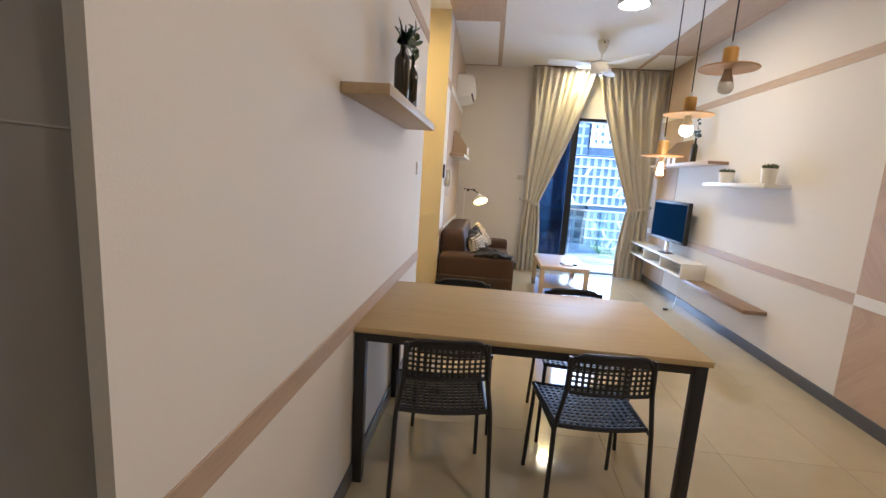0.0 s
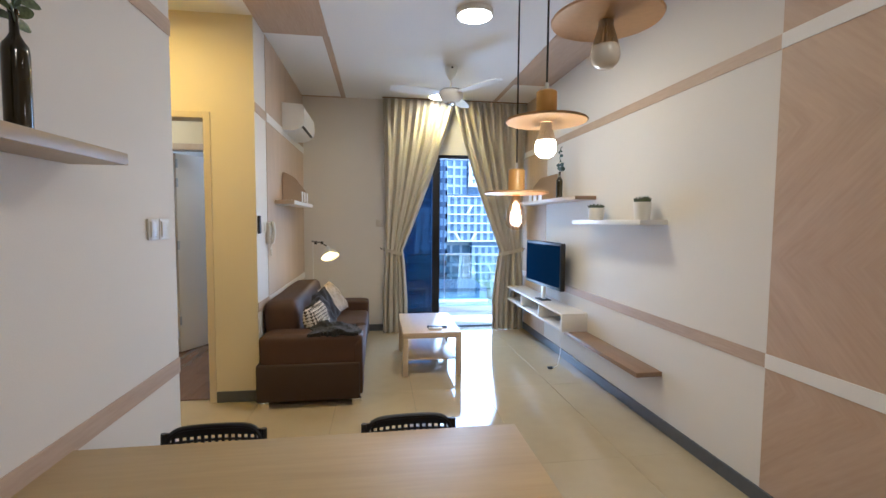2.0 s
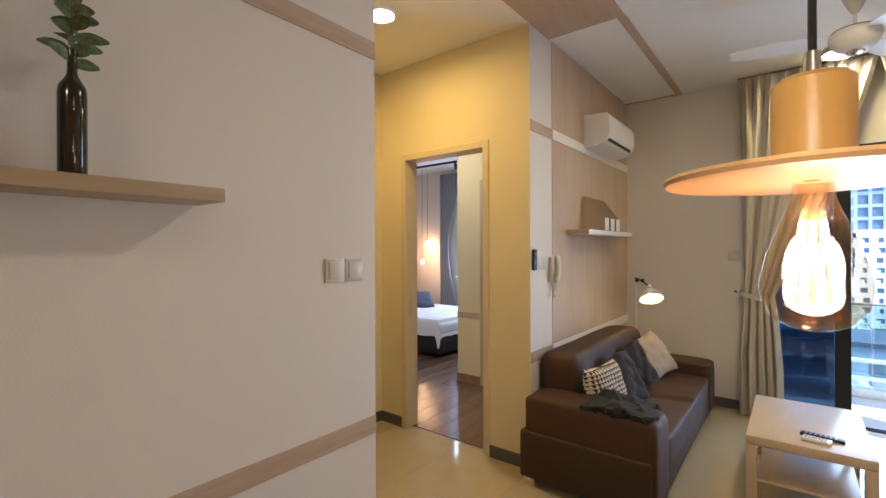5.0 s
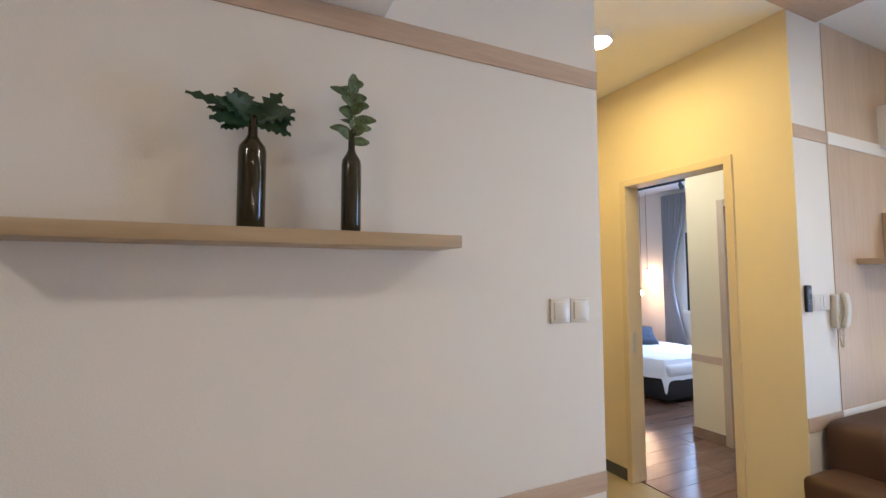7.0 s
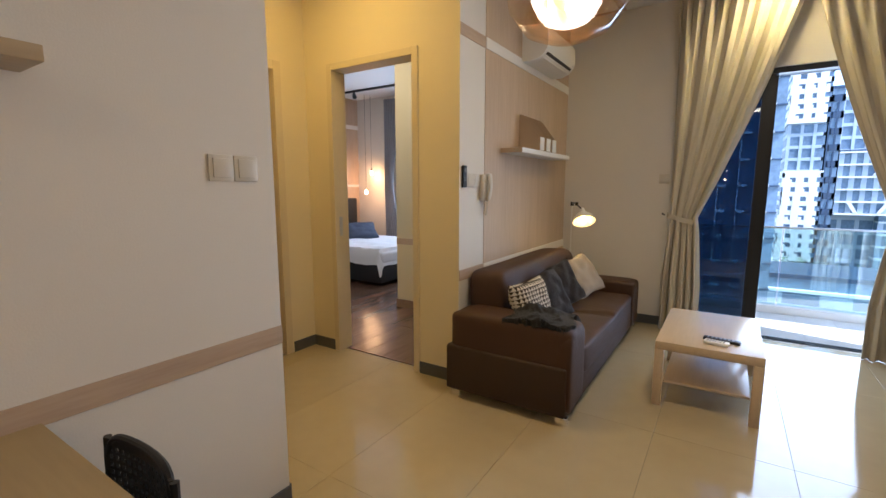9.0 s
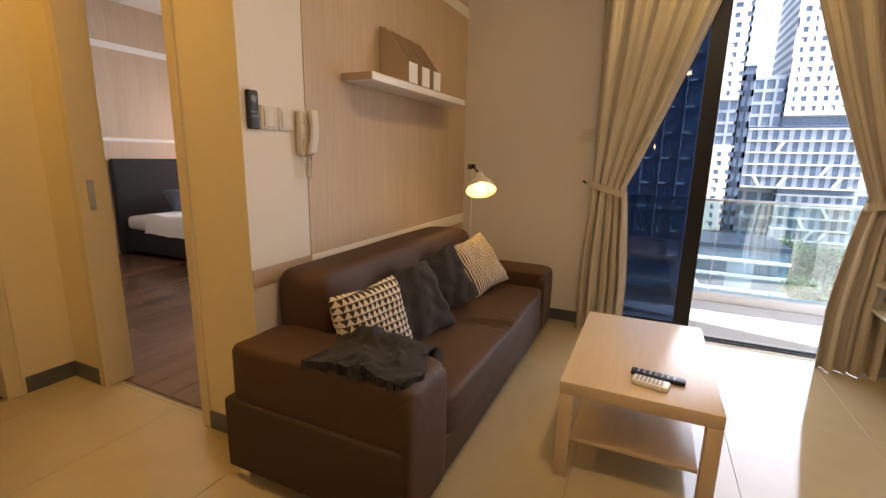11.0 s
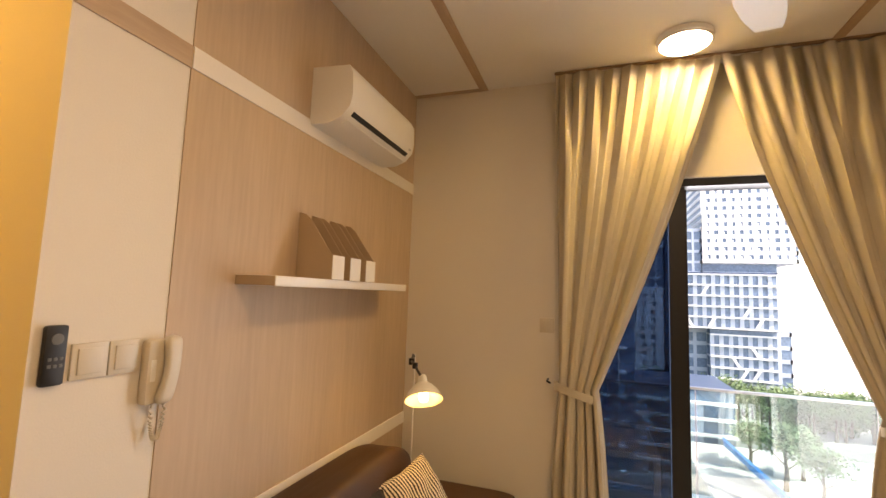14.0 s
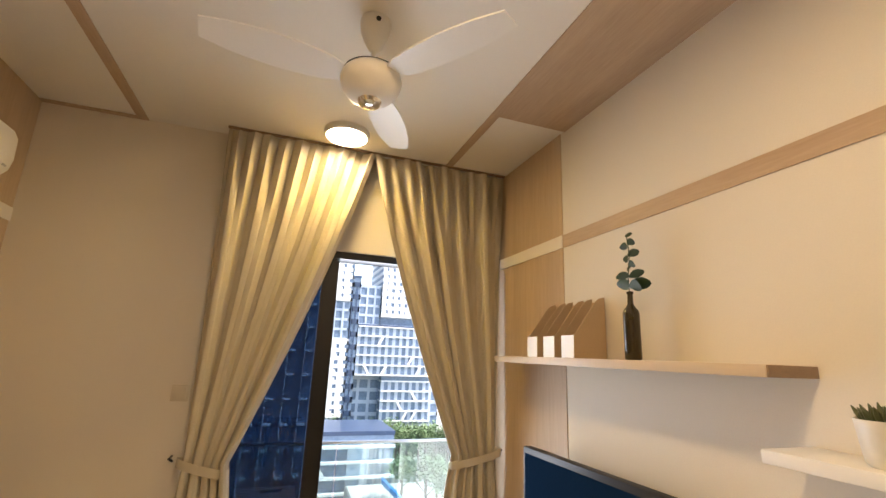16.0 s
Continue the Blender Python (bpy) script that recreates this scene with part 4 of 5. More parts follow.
# pendants
def pendant(at, kind):
    """at: the disc's centre."""
    lit = kind != "off"
    t = thing("pendant_lamp", at, {"edison": "yellow turned wood pendant lamp with a lit filament bulb", "led": "yellow turned wood pendant lamp with a lit round bulb",
                                    "off": "yellow turned wood pendant lamp with an unlit bulb"}[kind], "pendant lamp", "pendants over the dining table")
    part("disc", lathe(fb(), [(.006, .003), (.101, .003), (.103, .0), (.101, -.003), (.006, -.003), (.006, .003)], seg=56), M_DISC, t, "thin round wooden disc")
    part("socket_cover", lathe(fb(), [(0, .075), (.022, .075), (.026, .071), (.026, .004), (0, .004)], seg=28), M_YELLOWMETAL, t, "yellow cylindrical wood cover")
    part("grip", lathe(fb(), [(0, .095), (.005, .095), (.006, .076), (0, .076)], seg=12), M_STEEL, t)
    part("cord", tube(fb(), [(0, 0, .09), (0, 0, H - at[2])], .0028, seg=8), M_CORD, t, "black cloth cord")
    if kind == "edison":
        part("bulb", lathe(fb(), [(.012, -.004), (.014, -.018), (.020, -.034), (.0295, -.060), (.0345, -.082), (.0325, -.099), (.023, -.112), (.011, -.117), (0, -.119)], seg=28), M_BULBGLASS, t, "pear-shaped clear filament bulb")
        bm = fb()
        for k in range(8):
            a = k * math.pi / 4
            r = .0145
            tube(bm, [(r * .5 * math.cos(a), r * .5 * math.sin(a), -.034), (r * 1.0 * math.cos(a + .3), r * 1.0 * math.sin(a + .3), -.096)], .0011, seg=5)
        part("filament", bm, M_FILAMENT, t, "glowing filament")
        part("glass_stem", lathe(fb(), [(0, -.10), (.002, -.10), (.0025, -.035), (.008, -.018), (.010, -.006), (0, -.006)], seg=12), M_BULBGLASS, t, "clear glass stem")
    else:
        def finned(u, v):
            a, k = 2 * math.pi * u, (0, .25, .6, 1)[round(v * 3)]
            r = (.013, .0135, .0185, .0235)[round(v * 3)] + .0009 * math.cos(20 * a)
            return Vector((r * math.cos(a), r * math.sin(a), -.004 - .046 * k))
        bm = sheet(fb(), finned, 120, 3)
        bmesh.ops.remove_doubles(bm, verts=bm.verts, dist=.00001)
        part("bulb_base", bm, M_PLASTIC if lit else M_STEEL, t, "ribbed bulb base")
        part("bulb", lathe(fb(), [(.0235, -.050), (.0255, -.055), (.0268, -.061), (.0272, -.067), (.0266, -.073), (.0248, -.0795), (.0214, -.085), (.0165, -.0895), (.010, -.0925), (0, -.094)], seg=40), M_LITBULB if lit else M_LAMPOFF, t, "round bulb")


pendant((1.361, 2.108, 1.802), "off")
pendant((1.354, 2.39, 1.672), "led")
pendant((1.366, 2.669, 1.507), "edison")


# ceiling lamps
def ceiling_disc(at, r):
    t = thing("ceiling_lamp", at, "round lit surface-mounted ceiling lamp", "ceiling lamp", "round ceiling lamps")
    part("rim", lathe(fb(), [(0, 0), (r, 0), (r, -.030), (r * .93, -.038), (r * .90, -.036), (r * .9, -.01), (0, -.01)], seg=48), M_PLASTIC, t, "white rim")
    part("diffuser", lathe(fb(), [(r * .895, -.034), (r * .5, -.0385), (0, -.040)], seg=48), M_LIT, t, "glowing opal diffuser")


for p in ((1.62, 4.54, H), (1.65, 6.67, H), (1.75, .35, H)):
    ceiling_disc(p, .135)
ceiling_disc((-.65, 4.15, H), .09)

ws = thing("wall_spot_lamp", (XR, 2.40, 2.60), "small white wall spot lamp above the white stripe", "wall lamp")
part("mount", boxed(-.03, -.005, -.03, .03, -.03, .03, bevel=.004), M_PLASTIC, ws)
part("shade", lathe(fb(), [(.012, .03), (.028, .02), (.034, -.035), (.031, -.035), (.025, .015)], (-.10, 0, 0), 20), M_PLASTIC, ws, "small white shade")
part("arm", tube(fb(), [(-.03, 0, 0), (-.07, 0, .03), (-.10, 0, .03)], .005), M_PLASTIC, ws)

# fan
FX, FY = 1.635, 5.69
fan = thing("ceiling_fan", (FX, FY, H), "white ceiling fan with three blades", "ceiling fan")
part("canopy", lathe(fb(), [(0, 0), (.060, 0), (.062, -.012), (.058, -.05), (.040, -.10), (.018, -.135), (.012, -.14), (0, -.14)], seg=32), M_PLASTIC, fan)
part("screw_hole", lathe(fb(), [(0, 0), (.010, 0), (.010, .003), (0, .003)], seg=14, m=Matrix.Translation((0, -.060, -.030)) @ Matrix.Rotation(radians(95), 4, "X")), M_BLACKPLASTIC, fan, "dark screw hole cover")
part("rod", tube(fb(), [(0, 0, -.13), (0, 0, -.215)], .008, seg=12), M_PLASTIC, fan)
part("motor", lathe(fb(), [(0, -.205), (.012, -.207), (.020, -.215), (.100, -.238), (.113, -.250), (.120, -.272), (.112, -.305), (.090, -.335), (.055, -.356), (.046, -.358)], seg=44), M_PLASTIC, fan, "round white motor housing")
part("motor_top", lathe(fb(), [(.106, -.236), (.109, -.2375), (.1085, -.241), (.104, -.2385)], seg=40), M_BLACKPLASTIC, fan, "dark slot round the motor")
part("end_cap", lathe(fb(), [(.047, -.357), (.040, -.372), (.020, -.380), (.013, -.372), (0, -.372)], seg=28), M_CHROME, fan, "shiny round end cap")
for k in range(3):
    a = radians(66 + 120 * k)
    bm = fb()
    def blade(u, v):
        r = .12 + .48 * u
        w = (.045 + .035 * math.sin(math.pi * min(1, u * 1.05)) ** .6) * (v * 2 - 1)
        return Vector((r * math.cos(a) - w * math.sin(a), r * math.sin(a) + w * math.cos(a), -.262 + .13 * w + .01 * u))
    sheet(bm, blade, 12, 4, .006)
    part("blade", bm, M_PLASTIC, fan, "white fan blade")

# sofa lamp
sl = thing("clip_lamp", (.128, 6.86, .0), "white dome clip lamp on a thin pole behind the sofa", "lamp")
part("pole", tube(fb(), [(0, 0, 0), (0, 0, 1.17)], .006, seg=10), M_PLASTIC, sl, "thin white pole")
part("clamp", tube(fb(), [(-.005, .0, 1.15), (.0, -.03, 1.165), (.064, -.206, 1.155), (.13, -.34, 1.165), (.215, -.445, 1.125)], .007, seg=8), M_BLACK, sl, "dark metal clamp joint")
part("clamp_knob", lathe(fb(), [(0, 0), (.017, 0), (.017, .035), (0, .035)], (0.064, -.206, 1.135), 14), M_BLACK, sl)
part("clamp_knob", lathe(fb(), [(0, 0), (.015, 0), (.015, .03), (0, .03)], (0.155, -.375, 1.145), 14), M_BLACK, sl)
tm = Matrix.Translation((.250, -.478, 1.030)) @ Matrix.Rotation(radians(-20), 4, "Y") @ Matrix.Rotation(radians(-30), 4, "X")
part("shade", lathe(fb(), [(.020, .110), (.024, .098), (.027, .068), (.056, .048), (.082, .016), (.094, -.018), (.098, -.024), (.093, -.021), (.080, .013), (.054, .043), (.023, .062), (.018, .105)], seg=40, m=tm), M_WHITE, sl, "white enamel dome shade")
part("bulb", lathe(fb(), [(.012, .05), (.022, .02), (.027, -.005), (.022, -.026), (0, -.034)], seg=24, m=tm), glowing("warm_sofa_bulb", (1.0, .60, .13), 7), sl, "glowing round bulb")


# curtains
def curtain(name, x_out, x_in, side, label, folds=10):
    """x_out: the edge at the jamb, x_in: where the two meet at the top; tied at the side."""
    t = thing(name, ((x_out + x_in) / 2, 6.88, 0), label, "curtain", "balcony door curtains")
    cx = (x_out + x_in) / 2
    w = abs(x_in - x_out)
    TZ, TOP = 1.04, 2.918
    HEM = .003
    lo_in = x_out + side * (.31 if side > 0 else .42)
    tie_a, tie_b = x_out + side * .04, x_out + side * (.25 if side > 0 else .33)
    def f(u, v):
        z = TOP - (TOP - HEM) * v
        if z > TZ:
            k = (TOP - z) / (TOP - TZ)
            e = k ** 1.25
            a = x_out + (tie_a - x_out) * k
            b = x_in + (tie_b - x_in) * (0.20 * k + 0.80 * (k ** 1.5 * .55 + k * .45))
            amp = .040 * (1 - .35 * k) if k > .06 else .012 + .45 * k
        else:
            k = (TZ - z) / TZ
            a = tie_a + (x_out - side * .0 - tie_a) * min(1, k * 2)
            b = tie_b + (lo_in - tie_b) * min(1, k * 1.6) ** .7
            amp = .026 + .018 * min(1, k * 3)
        ph = 2 * math.pi * folds * u + .6 * math.sin(u * 9)
        m = min(1, max(0, (v - .035) / .16)) * .8
        deep = math.sin(ph * .53 + 1.1 * math.sin(u * 5 + x_out) + .5 * v)
        y = amp * ((1 - m) * math.sin(ph) + m * 1.15 * deep * (.75 + .5 * noise.noise(Vector((u * 5, v * 2.5, x_out + 3))))) + .010 * math.sin(ph * .37 + v * 4) + .02 * noise.noise(Vector((u * 6, v * 3, x_out)))
        x = a + (b - a) * u + .006 * math.sin(ph * 2)
        return Vector((x - cx, y, z))
    part("cloth", sheet(fb(), f, folds * 20, 56, .003), M_CURTAIN, t, angle=80)
    band = fb()
    n = 40
    xa, xb = tie_a - side * .03 - cx, tie_b + side * .012 - cx
    def g(u, v):
        a = 2 * math.pi * u
        x = (xa + xb) / 2 + (xb - xa) / 2 * math.cos(a)
        return Vector((x, .052 * math.sin(a), TZ - .015 + .045 * (v - .5) + .035 * math.cos(a) * (-1)))
    sheet(band, g, n, 2, .004)
    part("tieback", band, M_CURTAIN, t, "matching cloth tieback band")
    hk = fb()
    tube(hk, [(xa - side * .04, .10, TZ + .03), (xa - side * .04, .03, TZ + .03), (xa - side * .02, .02, TZ + .02)], .006, seg=8)
    part("tieback_hook", hk, M_BLACK, t, "dark metal wall hook")


curtain("curtain", .975, 1.86, 1, "beige pleated full-length curtain tied back beside the balcony door")
curtain("curtain", XR - .02, 1.86, -1, "beige pleated full-length curtain tied back beside the wood panel")
ctk = thing("curtain_track", (1.9, 6.88, H), "slim brown curtain track at the ceiling", "curtain track")
part("track", boxed(-.93, .92, -.010, .010, -.014, -.001, bevel=.002), M_PLANK, ctk)

# balcony door
def frame_rect(bm, x0, x1, z0, z1, y0, y1, w):
    box(bm, x0, x0 + w, y0, y1, z0, z1)
    box(bm, x1 - w, x1, y0, y1, z0, z1)
    box(bm, x0 + w, x1 - w, y0, y1, z0, z0 + w)
    box(bm, x0 + w, x1 - w, y0, y1, z1 - w, z1)
    return bm


bd = tagged(new("window_balcony_door"), "black aluminium sliding balcony door standing open", "sliding door", kind="structure")
bm = fb()
box(bm, 1.02, 1.065, 7.03, 7.17, 0, 2.27)
box(bm, 2.715, 2.76, 7.03, 7.17, 0, 2.27)
box(bm, 1.065, 2.715, 7.03, 7.17, 2.225, 2.27)
box(bm, 1.065, 2.715, 7.10, 7.12, 0, .014)
box(bm, 1.065, 2.715, 7.06, 7.07, 0, .010)
part("door_frame", bm, M_ALU, bd, smooth=False)
setting("threshold", boxed(1.02, 2.76, 7.03, 7.2, -.1, -.002), M_TRIMWHITE, "pale door threshold")
part("sliding_leaf_frame", frame_rect(fb(), 1.03, 1.70, .02, 2.24, 7.045, 7.085, .085), M_ALU, bd, smooth=False)
part("sliding_leaf_pane", boxed(1.11, 1.62, 7.063, 7.067, .10, 2.16), M_TINT, bd, "blue tinted glass pane").visible_shadow = False
part("fixed_leaf_frame", frame_rect(fb(), 1.065, 1.72, .04, 2.22, 7.10, 7.14, .06), M_ALU, bd, smooth=False)

# balcony
setting("balcony_floor", boxed(-.3, 7.0, 7.2, 8.5, -.22, -.012), M_GROUT, "balcony slab")
setting("balcony_curb", boxed(-.3, 7.0, 8.12, 8.30, -.01, .07, bevel=.006), M_TRIMWHITE, "low white balcony kerb")
setting("balcony_side_wall", boxed(-.5, -.3, 7.2, 8.4, -.2, 2.95), M_WALL, "white balcony side wall")
# out of view; added so that less sky and sun reach the door
setting("balcony_ceiling", boxed(-.5, 7.0, 7.2, 8.4, 2.95, 3.15), M_CEIL, "unseen slab added over the balcony to hold back sky light")
rl = tagged(new("balcony_rail"), "frameless glass balcony rail with a thin steel handrail", "balcony rail", kind="structure")
part("handrail", boxed(-.3, 4.2, 8.17, 8.21, .885, .905, bevel=.006), M_STEEL, rl, "thin steel handrail")
for k in range(4):
    x = -.28 + k * 1.12
    part("glass_pane", boxed(x, x + 1.10, 8.185, 8.195, .07, .885), M_RAILGLASS, rl, "greenish glass pane").visible_shadow = False
    part("clip", boxed(x + 1.107, x + 1.113, 8.185, 8.195, .10, .88), M_STEEL, rl)


# ---- bedroom beyond the hall ----
BH = 2.85
setting("wall_bedroom_head", wall_with_holes(fb(), "x", -4.3, -.12, 4.98, 8.62, 0, BH), M_WALL, "bedroom wall behind the bed")
setting("wall_bedroom_window", wall_with_holes(fb(), "y", 8.5, .12, -4.3, -1.56, 0, BH, [(-3.28, -2.0, .97, 2.17)]), M_WALL, "bedroom wall with a window")
setting("wall_bedroom_near", wall_with_holes(fb(), "y", 4.98, -.12, -4.42, -1.52, 0, BH), M_WALL, "bedroom wall beside the door")
setting("wall_bathroom", wall_with_holes(fb(), "y", 6.17, .12, -1.56, -.12, 0, BH, [(-1.20, -.50, 0, 2.13)]), M_HALL_LIT, "cream wall with the bathroom door")
setting("wall_bathroom_side", wall_with_holes(fb(), "x", -1.56, .12, 6.29, 8.62, 0, BH), M_WALL, "cream wall beside the bed")
setting("wall_bathroom_back", wall_with_holes(fb(), "y", 8.0, .12, -1.44, -.12, 0, BH), M_TRIMWHITE, "white tiled bathroom wall")
setting("ceiling_bedroom", boxed(-4.42, -.12, 4.98, 8.62, BH, BH + .08), M_CEIL, "white bedroom ceiling")
setting("panel_bedroom", boxed(-4.3, -4.294, 5.6, 8.5, 0, BH), M_VENEER, "pinkish wood-look panel behind the bed")
for y0, y1, z0, z1 in [(5.6, 8.5, 2.33, 2.40), (5.6, 8.5, 1.32, 1.36), (8.14, 8.20, 1.36, BH)]:
    setting("wall_stripe", boxed(-4.294, -4.288, y0, y1, z0, z1), M_TRIMWHITE, "white stripe across the wood panel")
setting("wall_stripe", boxed(-1.56, -1.27, 6.164, 6.17, .70, .765), M_BANDWOOD, "pinkish wood stripe on the cream wall")
setting("baseboard", boxed(-1.572, -1.265, 6.158, 6.17, 0, .09), M_PLANK, "brown wooden skirting")
setting("baseboard", boxed(-1.572, -1.56, 6.17, 8.5, 0, .09), M_PLANK, "brown wooden skirting")
door_frame("door_frame", "y", 6.17, .12, -1.195, -.505, 2.12, mt=M_DOOR)
d3 = tagged(new("door_bathroom"), "white bathroom door standing half open", "door", kind="structure")
d3.matrix_world = pose(-1.15, 6.26, 0, 0, 0, 62)
part("leaf", boxed(0, .66, 0, .035, .01, 2.10, bevel=.002), M_TRIMWHITE, d3)
for z in (.3, 1.1, 1.75, 1.95):
    part("hinge", boxed(-.012, .012, -.012, .0, z, z + .09, bevel=.002), M_STEEL, d3, "steel hinge")
d2 = tagged(new("door_hall"), "brown laminate door standing ajar in the hall", "door", kind="structure")
d2.matrix_world = pose(-1.50, 4.55, 0, 0, 0, -112)
part("leaf", boxed(0, .74, 0, .04, .012, 2.14, bevel=.002), M_DOOR, d2, "brown laminate door leaf")
for z in (.18, 1.0, 1.55, 1.85):
    part("hinge", boxed(-.015, .015, .03, .052, z, z + .10, bevel=.002), M_DOOR, d2, "brown painted hinge")
setting("strike_plate", boxed(-1.107, -1.103, 4.89, 4.92, .93, 1.08), M_STEEL, "steel strike plate in the door frame")
setting("room_behind_hall_door", boxed(-3.0, -2.9, 3.0, 4.98, 0, H), M_WALL, "plain wall beyond the hall door")
setting("room_behind_hall_ceiling", boxed(-3.0, -1.52, 3.0, 4.86, H, H + .1), M_CEIL, "ceiling beyond the hall door")
setting("room_behind_hall_floor", boxed(-3.0, -1.45, 3.0, 4.86, -.2, -.002), M_WOODFLOOR, "dark wood floor beyond the hall door")
setting("room_behind_hall_side", boxed(-3.0, -1.52, 2.9, 3.0, 0, H), M_WALL, "plain wall beyond the hall door")

bed = thing("bed", (-3.26, 7.52, 0), "double bed with a black upholstered base and white duvet", "bed")
part("base", boxed(-.98, .94, -.74, .74, .05, .30, bevel=.02), M_BEDBASE, bed, "black upholstered base")
part("headboard", boxed(-1.03, -.95, -.80, .84, .0, 1.12, bevel=.03, seg=3), M_BEDBASE, bed, "tall black upholstered headboard")
part("mattress", boxed(-.94, .95, -.73, .73, .30, .46, bevel=.05, seg=3), M_BED, bed, "white mattress")
def duvet(u, v):
    x, y = -.55 + 1.58 * u, -.80 + 1.60 * v
    n = .022 * noise.noise(Vector((u * 6, v * 6, 3))) + .01 * noise.noise(Vector((u * 17, v * 13, 3)))
    ex, ey = max(0, x - .90), max(0, abs(y) - .72)
    z = .50 + n - 1.7 * ex - 2.6 * ey
    return Vector((x - .6 * ex, y - math.copysign(.4 * ey, y), max(z, .14 + n)))
part("duvet", sheet(fb(), duvet, 46, 46, .02), M_BED, bed, "rumpled white duvet")
for at, rz, ry in [((-3.80, 7.34, .64), 82, 0), ((-3.50, 7.66, .62), 62, 0)]:
    c = thing("bed_pillow", at, "blue-grey striped pillow on the white bed", "pillow", "pillows on the bed")
    c.matrix_world = pose(*at, -48, ry, rz)
    part("cover", pillow_mesh(.55, .34, .14, at[0]), M_BLUE, c)
for p in ((-3.8, 8.15, 1.25), (-3.84, 8.34, 1.58)):
    t = thing("bedside_pendant", p, "bare filament bulb hanging beside the bed", "pendant lamp", "pendants beside the bed")
    part("cord", tube(fb(), [(0, 0, .04), (0, 0, BH - p[2])], .003, seg=6), M_CORD, t)
    part("socket", lathe(fb(), [(0, .05), (.014, .05), (.016, .02), (0, .02)], seg=14), M_BLACK, t)
    part("bulb", lathe(fb(), [(.012, .02), (.026, -.01), (.03, -.03), (.022, -.052), (0, -.06)], seg=18), M_WARMBULB, t, "glowing bulb")
tk = thing("track_light", (-3.2, 7.86, BH), "black ceiling track with small spotlights", "track light")
part("track", boxed(-.75, .75, -.018, .018, -.03, -.001), M_BLACK, tk)
for x in (-.55, .35):
    part("spot", tube(fb(), [(x, 0, -.03), (x + .01, -.01, -.07), (x + .06, -.05, -.12)], [.012, .03, .034], seg=14), M_BLACK, tk, "black spotlight head")
bc = thing("bedroom_curtain", (-3.36, 8.42, 0), "grey bedroom curtain tied beside the window", "curtain")
def bcf(u, v):
    z = 2.78 - 2.7 * v
    w = .42 * (1 - .55 * math.sin(math.pi * min(1, v * 1.0)) ** 2)
    return Vector((-.25 + w * u, .028 * math.sin(u * 44) , z))
part("cloth", sheet(fb(), bcf, 70, 20, .003), M_GREYCURTAIN, bc, angle=70)
bw = tagged(new("window_bedroom"), "dark-framed bedroom window", "window", kind="structure")
part("window_frame", frame_rect(fb(), -3.28, -2.0, .97, 2.17, 8.52, 8.58, .05), M_ALU, bw, smooth=False)
part("pane", boxed(-3.23, -2.05, 8.548, 8.552, 1.02, 2.12), M_GLASS, bw).visible_shadow = False
setting("window_sill", boxed(-3.32, -1.96, 8.44, 8.52, .93, .97), M_TRIMWHITE, "white window sill")
bn = thing("bedroom_bench", (-2.35, 5.35, 0), "low wooden stool on the bedroom floor", "stool")
part("seat", boxed(-.22, .22, -.15, .15, .38, .42, bevel=.004), M_PLANK, bn)
for x in (-.19, .19):
    part("side", boxed(x - .015, x + .015, -.14, .14, 0, .38, bevel=.003), M_PLANK, bn)

# ---- outside: far ground, towers, park ----
GZ = -25.0
M_LAWN = mat("park_lawn", (0.10, 0.16, 0.06), 0.9, vary=0.3, scale=.06, grain=.5)
M_PAVE = mat("pale_paving", (0.42, 0.41, 0.39), 0.85, vary=0.12, scale=.05, grain=.8)
M_TOWERWHITE = mat("white_tower_paint", (0.78, 0.78, 0.77), 0.7, vary=0.04, scale=.1, grain=.8)
M_TOWERGREY = mat("grey_tower_cladding", (0.43, 0.49, 0.57), 0.5, vary=0.08, scale=.1, grain=.8)
M_TOWERDARK = mat("dark_tower_cladding", (0.03, 0.055, 0.11), 0.3, vary=0.15, scale=.1, grain=.8)
M_TWIN = mat("tower_window_glass", (0.14, 0.20, 0.28), 0.5, vary=0.3, scale=.4, grain=2)
M_POOL = mat("pool_water", (0.02, 0.30, 0.50), 0.06, vary=0.1, scale=.3, grain=2)
M_TREE = mat("tree_foliage", (0.12, 0.19, 0.08), 0.7, vary=0.45, scale=.5, grain=4)
M_BARK = mat("tree_bark", (0.12, 0.09, 0.06), 0.9)

setting("ground", boxed(-1500, 1500, -200, 2800, GZ - .5, GZ), M_PAVE, "pale paved ground far below the balcony")
setting("lawn", boxed(-60, 60, 62, 118, GZ, GZ + .12), M_LAWN, "green park lawn between the towers")


def merged_boxes(name, boxes, mt, parent, label=""):
    """Many plain blocks in one mesh, made at once."""
    vs, fs = [], []
    for x0, x1, y0, y1, z0, z1 in boxes:
        b = len(vs)
        vs += [(x0, y0, z0), (x1, y0, z0), (x1, y1, z0), (x0, y1, z0), (x0, y0, z1), (x1, y0, z1), (x1, y1, z1), (x0, y1, z1)]
        fs += [(b, b + 3, b + 2, b + 1), (b + 4, b + 5, b + 6, b + 7), (b, b + 1, b + 5, b + 4), (b + 1, b + 2, b + 6, b + 5), (b + 2, b + 3, b + 7, b + 6), (b + 3, b, b + 4, b + 7)]
    me = bpy.data.meshes.new(name)
    me.from_pydata(vs, [], fs)
    me.materials.append(mt)
    ob = new(name, me)
    ob.parent = parent
    ob["kind"] = "stuff"
    if label:
        ob["label"] = label
    return ob


